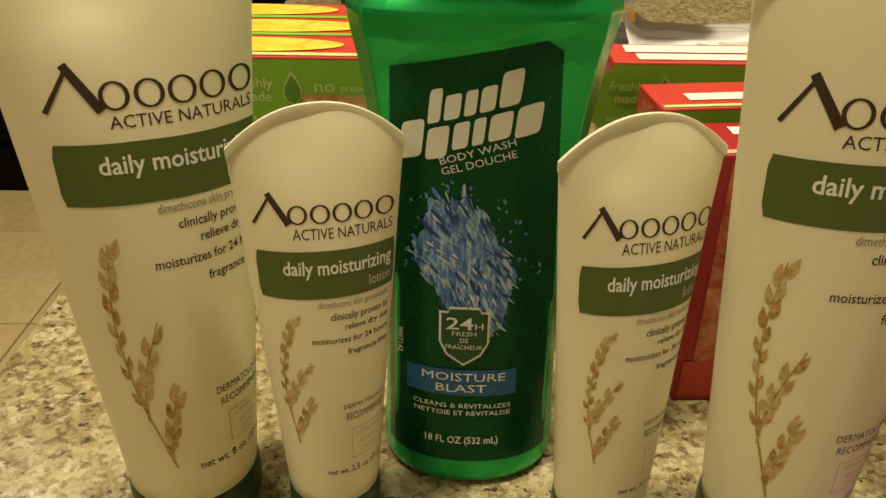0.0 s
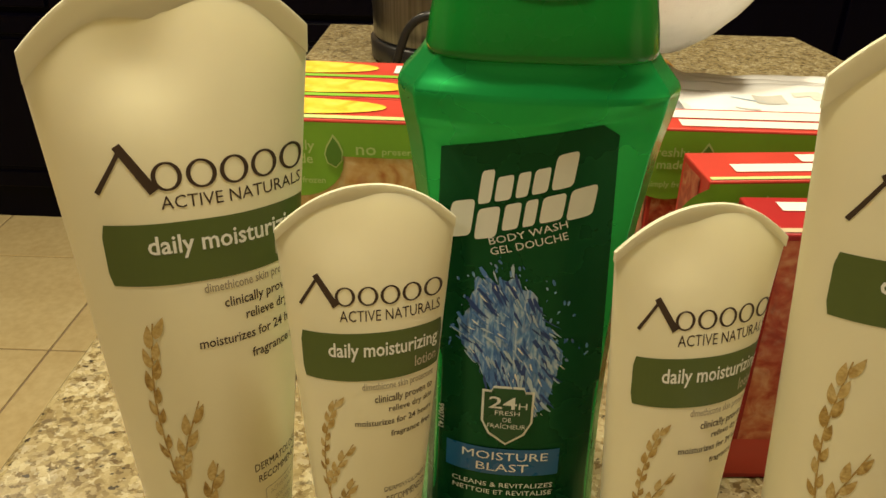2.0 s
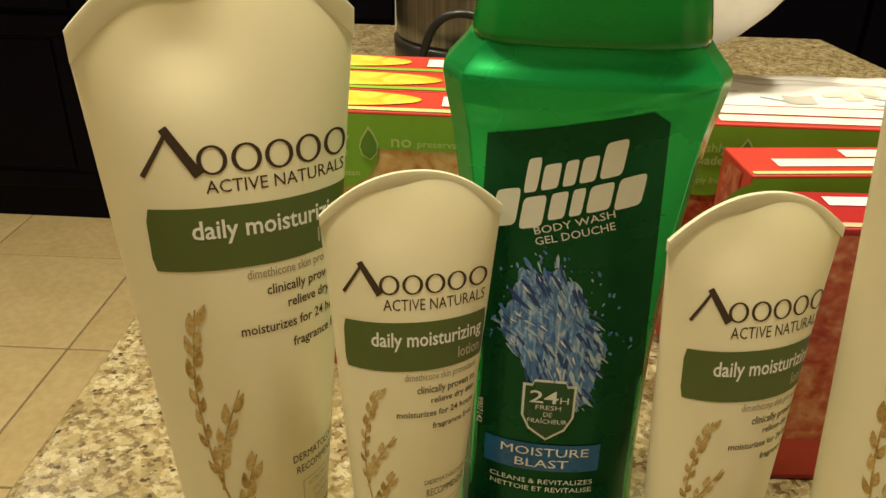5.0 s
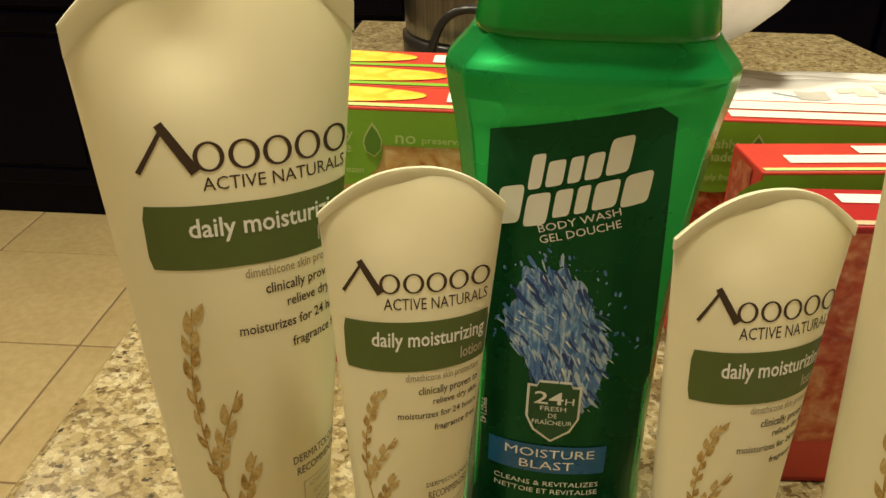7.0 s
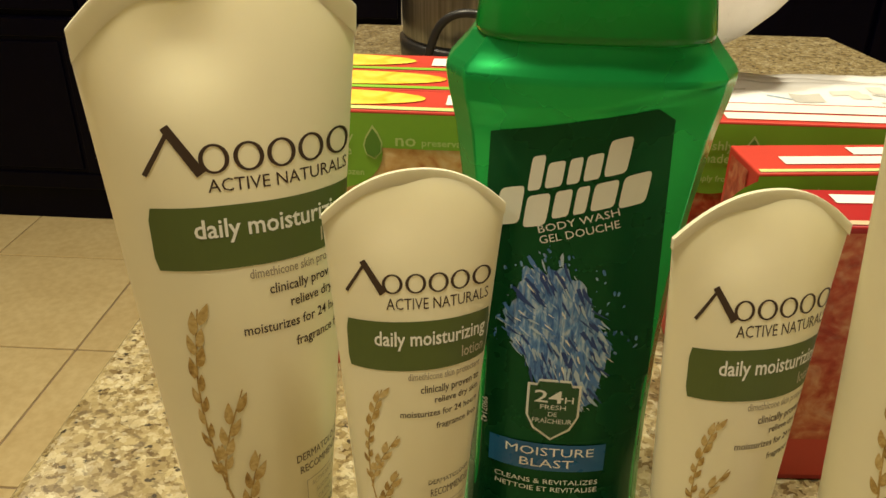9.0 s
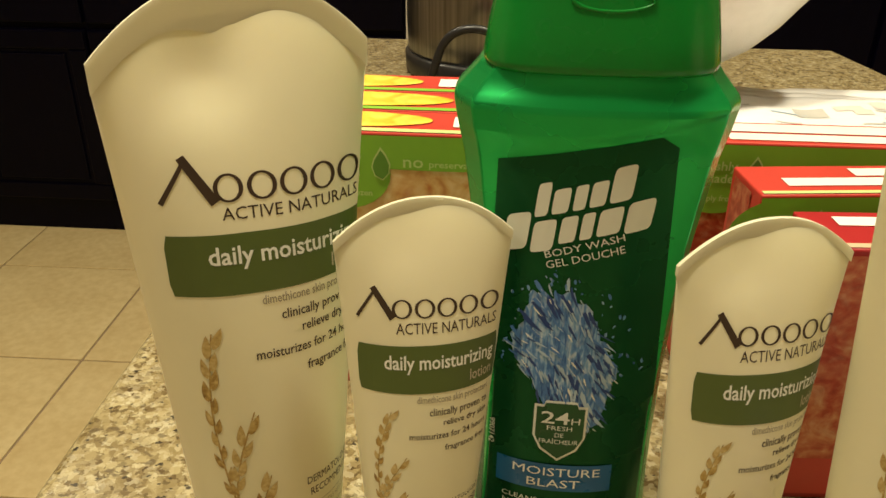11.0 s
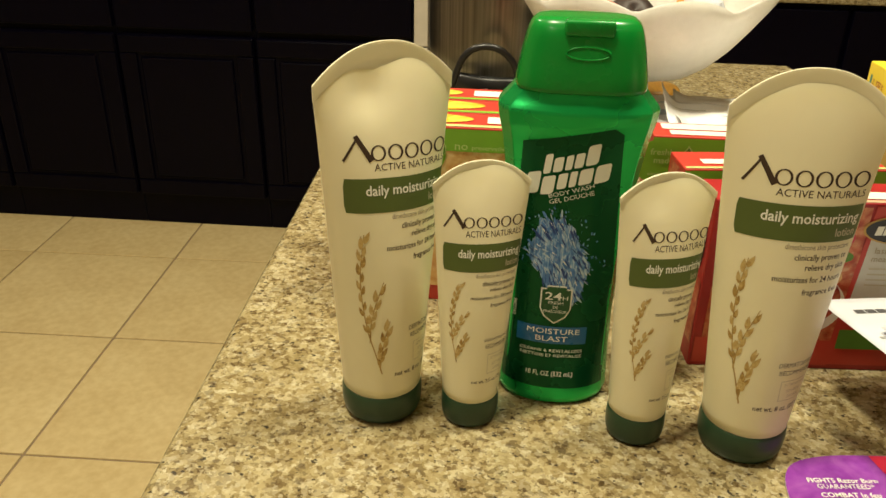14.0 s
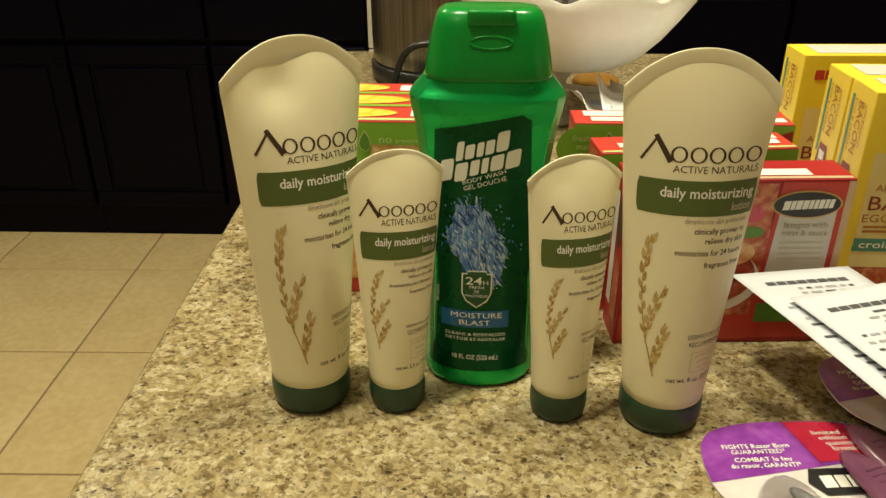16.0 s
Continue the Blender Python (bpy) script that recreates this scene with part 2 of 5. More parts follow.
M = dict(
    granite=granite(), tile=floor_tile(), steel=steel(),
    grout=plain("grout", (0.30, 0.22, 0.14), 0.9, vary=0.2, bumps=0.3),
    cream=plain("cream_plastic", (0.84, 0.785, 0.555), 0.33, vary=0.015, scale=30, bumps=0.02),
    capgreen=plain("dark_green_plastic", (0.017, 0.050, 0.024), 0.38, vary=0.05),
    bandgreen=plain("olive_green_ink", (0.082, 0.118, 0.026), 0.42, vary=0.03),
    brown=plain("dark_brown_ink", (0.045, 0.025, 0.015), 0.45, vary=0.05),
    greyink=plain("grey_tan_ink", (0.36, 0.31, 0.22), 0.45, vary=0.05),
    whiteink=plain("white_ink", (0.80, 0.80, 0.74), 0.4, vary=0.03),
    greyline=plain("pale_tan_ink", (0.50, 0.45, 0.34), 0.45, vary=0.04),
    oat=photo("oat_print", [(0.36, (0.22, 0.115, 0.022)), (0.5, (0.44, 0.28, 0.075)), (0.64, (0.62, 0.46, 0.19))], 330, rough=0.42),
    paleoat=photo("pale_oat_print", [(0.36, (0.38, 0.23, 0.065)), (0.5, (0.55, 0.39, 0.14)), (0.64, (0.68, 0.54, 0.27))], 330, rough=0.42),
    bottle=plain("pearl_green_plastic", (0.004, 0.45, 0.105), 0.27, metal=0.65, vary=0.04, scale=20, coat=0.22, spec=0.4),
    label=plain("dark_green_label", (0.002, 0.074, 0.025), 0.27, metal=0.6, vary=0.1, scale=40, coat=0.04, spec=0.3),
    bcap=plain("glossy_green_plastic", (0.001, 0.21, 0.028), 0.26, vary=0.03, scale=25, coat=0.12, spec=0.3),
    splash=photo("blue_splash_print", [(0.32, (0.008, 0.05, 0.20)), (0.43, (0.03, 0.13, 0.42)), (0.54, (0.14, 0.32, 0.62)), (0.66, (0.58, 0.70, 0.82))], 150, (2.6, 1, 0.6), 0.28, (0, 0.65, 0), 1.6),
    deepblue=plain("deep_blue_ink", (0.008, 0.045, 0.22), 0.3, vary=0.2), skyblue=plain("sky_blue_ink", (0.07, 0.20, 0.52), 0.3, vary=0.2), palewater=plain("pale_water_ink", (0.42, 0.55, 0.70), 0.3, vary=0.15),
    blue=plain("blue_label", (0.006, 0.105, 0.27), 0.28, vary=0.06),
    shield=plain("shield_green", (0.004, 0.07, 0.02), 0.28, vary=0.06),
    silver=plain("silver_ink", (0.78, 0.79, 0.76), 0.35, metal=0.05, vary=0.04),
    red=plain("red_card", (0.50, 0.042, 0.028), 0.42, vary=0.07, scale=30),
    dred=plain("dark_red_card", (0.34, 0.012, 0.015), 0.42, vary=0.08, scale=30),
    cgreen=plain("bright_green_card", (0.21, 0.44, 0.04), 0.42, vary=0.06, scale=30),
    lime=plain("lime_ink", (0.50, 0.62, 0.24), 0.45, vary=0.05),
    dgreen=plain("leaf_green_ink", (0.10, 0.24, 0.03), 0.45, vary=0.1),
    cwhite=plain("white_card", (0.78, 0.73, 0.68), 0.5, vary=0.05, scale=40),
    palegrey=plain("pale_grey_card", (0.58, 0.57, 0.54), 0.5, vary=0.05),
    food=photo("lasagna_print", [(0.30, (0.26, 0.018, 0.008)), (0.46, (0.46, 0.075, 0.03)), (0.58, (0.58, 0.22, 0.10)), (0.74, (0.74, 0.52, 0.32))], 75),
    meat=photo("meat_sauce_print", [(0.30, (0.10, 0.008, 0.006)), (0.44, (0.32, 0.03, 0.015)), (0.56, (0.46, 0.10, 0.05)), (0.74, (0.58, 0.30, 0.17))], 85),
    pasta=photo("baked_pasta_print", [(0.30, (0.50, 0.16, 0.05)), (0.42, (0.66, 0.34, 0.12)), (0.56, (0.76, 0.50, 0.24)), (0.72, (0.84, 0.66, 0.42))], 70),
    cheese=photo("melted_cheese_print", [(0.28, (0.62, 0.26, 0.02)), (0.45, (0.82, 0.50, 0.04)), (0.65, (0.88, 0.66, 0.12))], 60),
    tan=plain("tan_card", (0.55, 0.40, 0.26), 0.5, vary=0.08),
    yellow=plain("yellow_card", (0.86, 0.66, 0.05), 0.42, vary=0.04, scale=25),
    paleyellow=photo("pale_yellow_print", [(0.3, (0.72, 0.55, 0.12)), (0.6, (0.74, 0.66, 0.36)), (0.8, (0.76, 0.72, 0.55))], 12),
    maroon=plain("maroon_ink", (0.22, 0.015, 0.02), 0.42, vary=0.06),
    orange=plain("orange_brown_ink", (0.40, 0.13, 0.012), 0.42, vary=0.06),
    teal=plain("teal_ink", (0.06, 0.25, 0.19), 0.42, vary=0.06),
    black=plain("black_plastic", (0.012, 0.012, 0.013), 0.35, vary=0.2),
    gold=plain("gold_ink", (0.55, 0.36, 0.10), 0.4, vary=0.06),
    paper=plain("receipt_paper", (0.57, 0.59, 0.65), 0.7, vary=0.02, scale=20),
    greybar=plain("thermal_grey_ink", (0.30, 0.30, 0.31), 0.7, vary=0.15, scale=300),
    blackbar=plain("thermal_black_ink", (0.06, 0.06, 0.065), 0.7, vary=0.2, scale=300),
    purple=photo("purple_print", [(0.3, (0.16, 0.02, 0.24)), (0.5, (0.24, 0.04, 0.34)), (0.7, (0.33, 0.09, 0.42))], 40, rough=0.25, coat=0.4),
    pink=plain("crimson_ink", (0.55, 0.02, 0.06), 0.28, vary=0.06, coat=0.4),
    packwhite=photo("pearl_white_print", [(0.3, (0.56, 0.50, 0.52)), (0.6, (0.70, 0.67, 0.66)), (0.8, (0.76, 0.74, 0.72))], 30, rough=0.25, coat=0.4),
    clear=clear("clear_blister"), mauve=photo("mauve_plastic", [(0.3, (0.15, 0.045, 0.13)), (0.55, (0.24, 0.09, 0.16)), (0.75, (0.32, 0.16, 0.19))], 35, (1, 0.4, 1), 0.25, coat=0.3),
    ceramic=plain("white_ceramic", (0.58, 0.565, 0.52), 0.3, vary=0.03, scale=120, bumps=0.25, coat=0.2),
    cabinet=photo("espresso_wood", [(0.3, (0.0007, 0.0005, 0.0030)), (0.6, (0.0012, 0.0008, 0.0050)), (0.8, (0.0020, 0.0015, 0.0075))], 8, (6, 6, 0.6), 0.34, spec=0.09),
    wall=plain("painted_wall", (0.52, 0.42, 0.30), 0.8, vary=0.04, scale=8, bumps=0.15),
    ceil=plain("painted_ceiling", (0.74, 0.70, 0.64), 0.9, vary=0.03, scale=10, bumps=0.2),
    offwhite=plain("off_white_paint", (0.62, 0.57, 0.48), 0.5, vary=0.05, scale=15),
    apple=photo("red_apple_skin", [(0.3, (0.35, 0.02, 0.015)), (0.55, (0.50, 0.06, 0.02)), (0.75, (0.62, 0.30, 0.06))], 25, (1, 1, 0.25), 0.3),
    fruit=photo("orange_peel", [(0.3, (0.60, 0.22, 0.02)), (0.7, (0.72, 0.33, 0.05))], 60, rough=0.45),
    darkfruit=photo("dark_fruit_skin", [(0.3, (0.02, 0.014, 0.012)), (0.7, (0.05, 0.03, 0.025))], 70, rough=0.5),
    amber=photo("honey_wood", [(0.3, (0.36, 0.17, 0.03)), (0.7, (0.55, 0.29, 0.05))], 30, (5, 1, 1), 0.4),
    flyer=photo("printed_flyer", [(0.25, (0.74, 0.78, 0.86)), (0.40, (0.90, 0.89, 0.89)), (0.60, (0.92, 0.92, 0.93)), (0.78, (0.80, 0.84, 0.90))], 22, (1, 2.2, 1), 0.5, dist=0.4, coat=0.0, spec=0.15),
)


for key, weight, radius in (("cream", 0.35, 0.005), ("ceramic", 0.6, 0.020)):
    p_ = M[key].node_tree.nodes["Principled BSDF"]
    p_.inputs["Subsurface Weight"].default_value = weight
    p_.inputs["Subsurface Radius"].default_value = (1.0, 0.96, 0.88)
    p_.inputs["Subsurface Scale"].default_value = radius


# ---- mesh helpers ----
def mk(name, verts, faces, mat, parent=None, smooth=False, label=""):
    me = bpy.data.meshes.new(name)
    me.from_pydata([tuple(v) for v in verts], [], faces)
    me.update()
    if smooth:
        me.polygons.foreach_set("use_smooth", [True] * len(me.polygons))
    me.materials.append(mat)
    ob = new(name, me)
    if parent:
        ob.parent = parent
    if label:
        ob["label"] = label
    return ob


def part(name, bm, mat, parent=None, label="", smooth=False):
    bm.normal_update()
    me = bpy.data.meshes.new(name)
    bm.to_mesh(me)
    bm.free()
    if smooth:
        me.polygons.foreach_set("use_smooth", [True] * len(me.polygons))
    me.materials.append(mat)
    ob = new(name, me)
    if parent:
        ob.parent = parent
    if label:
        ob["label"] = label
    return ob


def box_bm(x0, x1, y0, y1, z0, z1, bevel=0.0, seg=2):
    bm = bmesh.new()
    bmesh.ops.create_cube(bm, size=1)
    bmesh.ops.scale(bm, vec=(x1 - x0, y1 - y0, z1 - z0), verts=bm.verts)
    bmesh.ops.translate(bm, vec=((x0 + x1) / 2, (y0 + y1) / 2, (z0 + z1) / 2), verts=bm.verts)
    if bevel:
        bmesh.ops.bevel(bm, geom=bm.edges[:], offset=bevel, segments=seg, profile=0.5, affect="EDGES")
    return bm


def lathe(profile, n=48, wob=None):
    """Vertices and faces of a turned shape; profile of (radius, z) from bottom to top, closed at both ends."""
    vs, fs = [], []
    for k, (r, z) in enumerate(profile):
        for j in range(n):
            a = 2 * math.pi * j / n
            dr, dz = wob(k / (len(profile) - 1), a) if wob else (0, 0)
            vs.append(((r + dr) * math.cos(a), (r + dr) * math.sin(a), z + dz))
    for k in range(len(profile) - 1):
        for j in range(n):
            fs.append((k * n + j, k * n + (j + 1) % n, (k + 1) * n + (j + 1) % n, (k + 1) * n + j))
    fs.append(tuple(range(n - 1, -1, -1)))
    fs.append(tuple((len(profile) - 1) * n + j for j in range(n)))
    return vs, fs


def holder(name, m, label, category, group=""):
    e = new(name)
    e.matrix_basis = m
    e.empty_display_size = 0.02
    return tagged(e, label, category, group)


def glyphs(body, size, align="LEFT", width=None, bold=0.011):
    """Flat outline of a line of type: 2D points and faces, baseline at 0; width squeezes it to that length."""
    cu = bpy.data.curves.new("type", "FONT")
    cu.body, cu.size, cu.resolution_u, cu.align_x = body, size, 2, "LEFT"
    cu.offset = 0.0 if body.isupper() else bold * size
    ob = bpy.data.objects.new("type", cu)
    me = ob.to_mesh()
    v = np.array([p.co[:2] for p in me.vertices]) if len(me.vertices) else np.zeros((0, 2))
    f = [tuple(p.vertices) for p in me.polygons]
    ob.to_mesh_clear()
    bpy.data.objects.remove(ob)
    bpy.data.curves.remove(cu)
    if len(v) == 0:
        return v, f
    lo, hi = v[:, 0].min(), v[:, 0].max()
    v[:, 0] -= lo
    if width:
        v[:, 0] *= width / (hi - lo)
    w = v[:, 0].max()
    v[:, 0] -= {"LEFT": 0, "RIGHT": w, "CENTER": w / 2}[align]
    return v, f


def grid_rect(x0, x1, y0, y1, nx=14, ny=4, cut=0.0):
    """A rectangle cut into cells, with clipped corners."""
    v, f = [], []
    for j in range(ny + 1):
        for i in range(nx + 1):
            x, y = x0 + (x1 - x0) * i / nx, y0 + (y1 - y0) * j / ny
            if cut and i in (0, nx) and j in (0, ny):
                x += cut * (1 if i == 0 else -1)
            v.append((x, y))
    for j in range(ny):
        for i in range(nx):
            a = j * (nx + 1) + i
            f.append((a, a + 1, a + nx + 2, a + nx + 1))
    return np.array(v), f


def disc(cx, cy, rx, ry, n=20, rings=1, turn=0.0):
    v, f = [(cx, cy)], []
    for k in range(1, rings + 1):
        for j in range(n):
            a = 2 * math.pi * j / n
            x, y = rx * k / rings * math.cos(a), ry * k / rings * math.sin(a)
            v.append((cx + x * math.cos(turn) - y * math.sin(turn), cy + x * math.sin(turn) + y * math.cos(turn)))
    for j in range(n):
        f.append((0, 1 + j, 1 + (j + 1) % n))
        for k in range(1, rings):
            a, b = 1 + (k - 1) * n, 1 + k * n
            f.append((a + j, b + j, b + (j + 1) % n, a + (j + 1) % n))
    return np.array(v), f


def merge(pieces):
    vs, fs, o = [], [], 0
    for v, f in pieces:
        vs.append(np.asarray(v, float))
        fs += [tuple(i + o for i in q) for q in f]
        o += len(v)
    return np.vstack(vs), fs


def shift(piece, dx, dy, turn=0.0):
    v, f = piece
    c, s_ = math.cos(turn), math.sin(turn)
    return np.stack([v[:, 0] * c - v[:, 1] * s_ + dx, v[:, 0] * s_ + v[:, 1] * c + dy], 1), f


def shifts(pieces, dx, dy, turn=0.0):
    return [shift(p, dx, dy, turn) for p in pieces]


def ribbon(points, w0, w1):
    """A thin strip along a 2D line, tapering from w0 to w1."""
    p = np.array(points, float)
    n = len(p)
    v, f = [], []
    for k in range(n):
        d = p[min(k + 1, n - 1)] - p[max(k - 1, 0)]
        d = d / (np.linalg.norm(d) + 1e-9)
        w = w0 + (w1 - w0) * k / (n - 1)
        nn = np.array((-d[1], d[0])) * w / 2
        v += [p[k] + nn, p[k] - nn]
        if k:
            f.append((2 * k - 2, 2 * k - 1, 2 * k + 1, 2 * k))
    return np.array(v), f


def curve_through(points, n=16):
    """A smooth line through a few points (Catmull-Rom)."""
    p = [np.array(q, float) for q in points]
    p = [2 * p[0] - p[1]] + p + [2 * p[-1] - p[-2]]
    out = []
    for k in range(1, len(p) - 2):
        for i in range(n):
            t = i / n
            out.append(0.5 * (2 * p[k] + (p[k + 1] - p[k - 1]) * t + (2 * p[k - 1] - 5 * p[k] + 4 * p[k + 1] - p[k + 2]) * t * t
                              + (3 * p[k] - p[k - 1] - 3 * p[k + 1] + p[k + 2]) * t ** 3))
    out.append(p[-2])
    return out


def word_blocks(widths, height, gap, slant=0.0, oval=False, first_tall=0.0, heights=None, soft=False):
    """A trade name as plain solid shapes: one rounded block after another."""
    out, x = [], 0.0
    for k, w in enumerate(widths):
        h = first_tall if (k == 0 and first_tall) else (heights[k] if heights else height)
        if oval and not (k == 0 and first_tall):
            v, f = disc(x + w / 2, h / 2, w / 2 * 0.80, h / 2 * 0.94, 14)
        elif soft:
            v, f = disc(0, 0, 1, 1, 20)
            e = 0.35
            v = np.array([(x + w / 2 + w / 2 * 1.04 * abs(a) ** e * (1 if a > 0 else -1) * (a != 0), h / 2 + h / 2 * abs(b) ** e * (1 if b > 0 else -1) * (b != 0)) for a, b in v])
        else:
            v, f = grid_rect(x, x + w, 0, h, 2, 4)
            if first_tall and k == 0:
                v = np.array([(x + w / 2 + (a - x - w / 2) * (1 - 0.86 * b / h), b) for a, b in v])
        v = np.array([(a + b * slant, b) for a, b in v])
        out.append((v, f))
        x += w + gap
    return out


def ring_shape(cx, cy, rx, ry, n=28):
    """A plain oval ring, thicker at its sides than above and below."""
    v, f = [], []
    for j in range(n):
        a = 2 * math.pi * j / n
        v += [(cx + rx * math.cos(a), cy + ry * math.sin(a)), (cx + rx * 0.70 * math.cos(a), cy + ry * 0.84 * math.sin(a))]
        k = (j + 1) % n
        f.append((2 * j, 2 * k, 2 * k + 1, 2 * j + 1))
    return np.array(v), f


def chevron(x, y, w, h):
    """A plain open peak: a thin left leg and a thick right one."""
    top = (x + w * 0.44, y + h)
    thin = ribbon([(x + 0.0008 + (top[0] + 0.0004 - x) * q / 12, y + h * 0.97 * q / 12) for q in range(13)], 0.0013, 0.0010)
    thick = ribbon([(top[0] + (x + w - 0.0015 - top[0]) * q / 12, top[1] - h * q / 12) for q in range(13)], 0.0023, 0.0027)
    return merge([thin, thick])


# ---- the room ----
SET = Matrix.Translation((-0.12, 0.32, 0)) @ pose(0, 0, 0, 0, 0, 2.8) @ Matrix.Translation((0.12, -0.32, 0))     # the worktop and the things on it
K = SET @ pose(0, 0, 0, 0, 0, 3.4)          # the room is turned a little against the worktop


def kmk(name, bm, mat, kind="structure", label="", category=""):
    ob = part(name, bm, mat)
    ob.matrix_basis = K
    tagged(ob, label, category, kind=kind)
    return ob


floor_ob = kmk("floor", box_bm(-3.2, 2.6, -2.6, 3.2, -0.12, -0.004), M["grout"], label="sandy ceramic tile floor with dark grout joints", category="floor")
for nm, b in (("wall_north", (-3.2, 2.6, 3.0, 3.12)), ("wall_south", (-3.2, 2.6, -2.6, -2.48)),
              ("wall_west", (-3.2, -3.08, -2.48, 3.0)), ("wall_east", (2.48, 2.6, -2.48, 3.0))):
    kmk(nm, box_bm(*b, -0.003, CEIL), M["wall"], label="plain tan painted kitchen wall", category="wall")
kmk("ceiling", box_bm(-3.2, 2.6, -2.6, 3.12, CEIL + 0.002, CEIL + 0.1), M["ceil"], label="plain off-white painted ceiling", category="ceiling")

# rings and lamps added out of view; the last two fill from the front
for lx, ly, watt in CANS:
    can = holder("ceiling_light", pose(lx, ly, CEIL), "assumed round recessed ceiling downlight with a white ring, added out of view", "ceiling light", "ceiling downlights")
    v, f = lathe([(0.072, 0.001), (0.072, -0.006), (0.095, -0.008), (0.098, 0.001)], 32)
    mk("ring", v, f[:-2], M["ceil"], can, True)
    lamp = bpy.data.lights.new("downlight", "AREA")
    lamp.shape, lamp.size, lamp.energy, lamp.color = "DISK", 0.17, watt, WARM
    lo = new("downlight_lamp", lamp)
    lo.matrix_basis = pose(lx, ly, CEIL - 0.012)

# the worktop: a peninsula with a clipped far corner
OUT = [(-0.146, -0.6), (-0.198, 0.167), (-0.235, 0.642), (-0.264, 1.135), (0.335, 1.165), (0.362, 1.05), (0.43, 0.78), (0.45, 0.4), (0.47, -0.6)]
bm = bmesh.new()
face = bm.faces.new([bm.verts.new((x, y, TOP)) for x, y in reversed(OUT)])
bm.normal_update()
if face.normal.z < 0:
    face.normal_flip()
ext = bmesh.ops.extrude_face_region(bm, geom=[face])
bmesh.ops.translate(bm, vec=(0, 0, -0.034), verts=[g for g in ext["geom"] if isinstance(g, bmesh.types.BMVert)])
bmesh.ops.recalc_face_normals(bm, faces=bm.faces[:])
bmesh.ops.bevel(bm, geom=[e for e in bm.edges if abs(e.verts[0].co.z - e.verts[1].co.z) < 1e-5], offset=0.006, segments=3, profile=0.5, affect="EDGES")
top = part("worktop", bm, M["granite"])
top.matrix_basis = SET
tagged(top, "polished speckled cream and brown granite worktop", "worktop", kind="structure")
base = [((x - 0.1) * 0.82 + 0.1, (y - 0.3) * 0.93 + 0.3) for x, y in OUT]
n = len(base)
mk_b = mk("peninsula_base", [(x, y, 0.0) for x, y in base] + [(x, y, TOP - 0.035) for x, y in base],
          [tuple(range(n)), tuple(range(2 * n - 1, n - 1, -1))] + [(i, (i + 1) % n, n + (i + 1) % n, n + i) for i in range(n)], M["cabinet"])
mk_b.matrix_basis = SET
tagged(mk_b, "dark stained base below the granite worktop", "cabinet", kind="structure")


# far kitchen cabinets
def panel_door(parent, name, x0, x1, z0, z1, y, raised=True):
    """A framed door front with a raised inner panel; its face looks towards -y."""
    w = 0.055
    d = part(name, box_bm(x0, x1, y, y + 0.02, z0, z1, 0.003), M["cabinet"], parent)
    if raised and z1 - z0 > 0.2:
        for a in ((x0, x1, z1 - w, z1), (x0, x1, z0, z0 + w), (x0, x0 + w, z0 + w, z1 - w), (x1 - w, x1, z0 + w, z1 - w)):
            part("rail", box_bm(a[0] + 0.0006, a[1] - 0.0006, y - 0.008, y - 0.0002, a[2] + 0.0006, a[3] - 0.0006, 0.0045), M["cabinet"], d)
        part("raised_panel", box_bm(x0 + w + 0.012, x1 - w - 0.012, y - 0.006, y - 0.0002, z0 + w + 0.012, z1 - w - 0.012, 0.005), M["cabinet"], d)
    return d


YC = 2.355
EDGE = [-2.52, -2.083, -1.647, -1.211, -0.775, -0.292]
for x0, x1 in zip(EDGE, EDGE[1:]):
    cab = holder("base_cabinet", K @ pose(x0, YC, 0), "espresso dark wooden kitchen base cabinet with a panelled door", "cabinet", "base cabinets along the wall")
    w = x1 - x0
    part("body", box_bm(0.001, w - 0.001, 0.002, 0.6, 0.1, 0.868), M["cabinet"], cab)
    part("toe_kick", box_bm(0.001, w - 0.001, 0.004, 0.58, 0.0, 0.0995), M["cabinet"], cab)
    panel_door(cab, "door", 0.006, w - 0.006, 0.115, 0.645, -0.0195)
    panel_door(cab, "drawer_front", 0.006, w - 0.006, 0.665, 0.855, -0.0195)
wt = kmk("wall_worktop", box_bm(-2.52, -0.3, YC - 0.03, 2.995, 0.87, 0.905, 0.005), M["granite"], label="speckled granite worktop on the wall cabinets", category="worktop")
kmk("white_panel", box_bm(-0.289, -0.247, YC - 0.01, YC + 0.5, 0.0, 0.635, 0.003), M["offwhite"], label="narrow off-white end panel beside the cabinets", category="trim")
kmk("white_panel_upper", box_bm(-0.289, -0.247, YC - 0.01, YC + 0.5, 0.639, 0.795, 0.003), M["offwhite"], label="narrow off-white upper end panel beside the cabinets", category="trim")
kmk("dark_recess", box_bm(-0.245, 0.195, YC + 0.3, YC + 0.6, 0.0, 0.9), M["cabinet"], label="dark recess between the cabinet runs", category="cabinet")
YR = 1.93
for x0, x1 in ((0.2, 0.8), (0.8, 1.4), (1.4, 2.0)):
    cab = holder("base_cabinet", K @ pose(x0, YR + 0.03, 0), "espresso dark wooden kitchen base cabinet with wide drawers", "cabinet", "base cabinets along the wall")
    w = x1 - x0
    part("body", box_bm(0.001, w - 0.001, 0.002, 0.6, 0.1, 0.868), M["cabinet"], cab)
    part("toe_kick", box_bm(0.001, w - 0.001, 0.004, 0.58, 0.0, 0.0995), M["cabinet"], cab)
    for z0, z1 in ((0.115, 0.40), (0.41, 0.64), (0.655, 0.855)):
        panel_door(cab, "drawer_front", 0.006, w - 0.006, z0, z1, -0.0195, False)
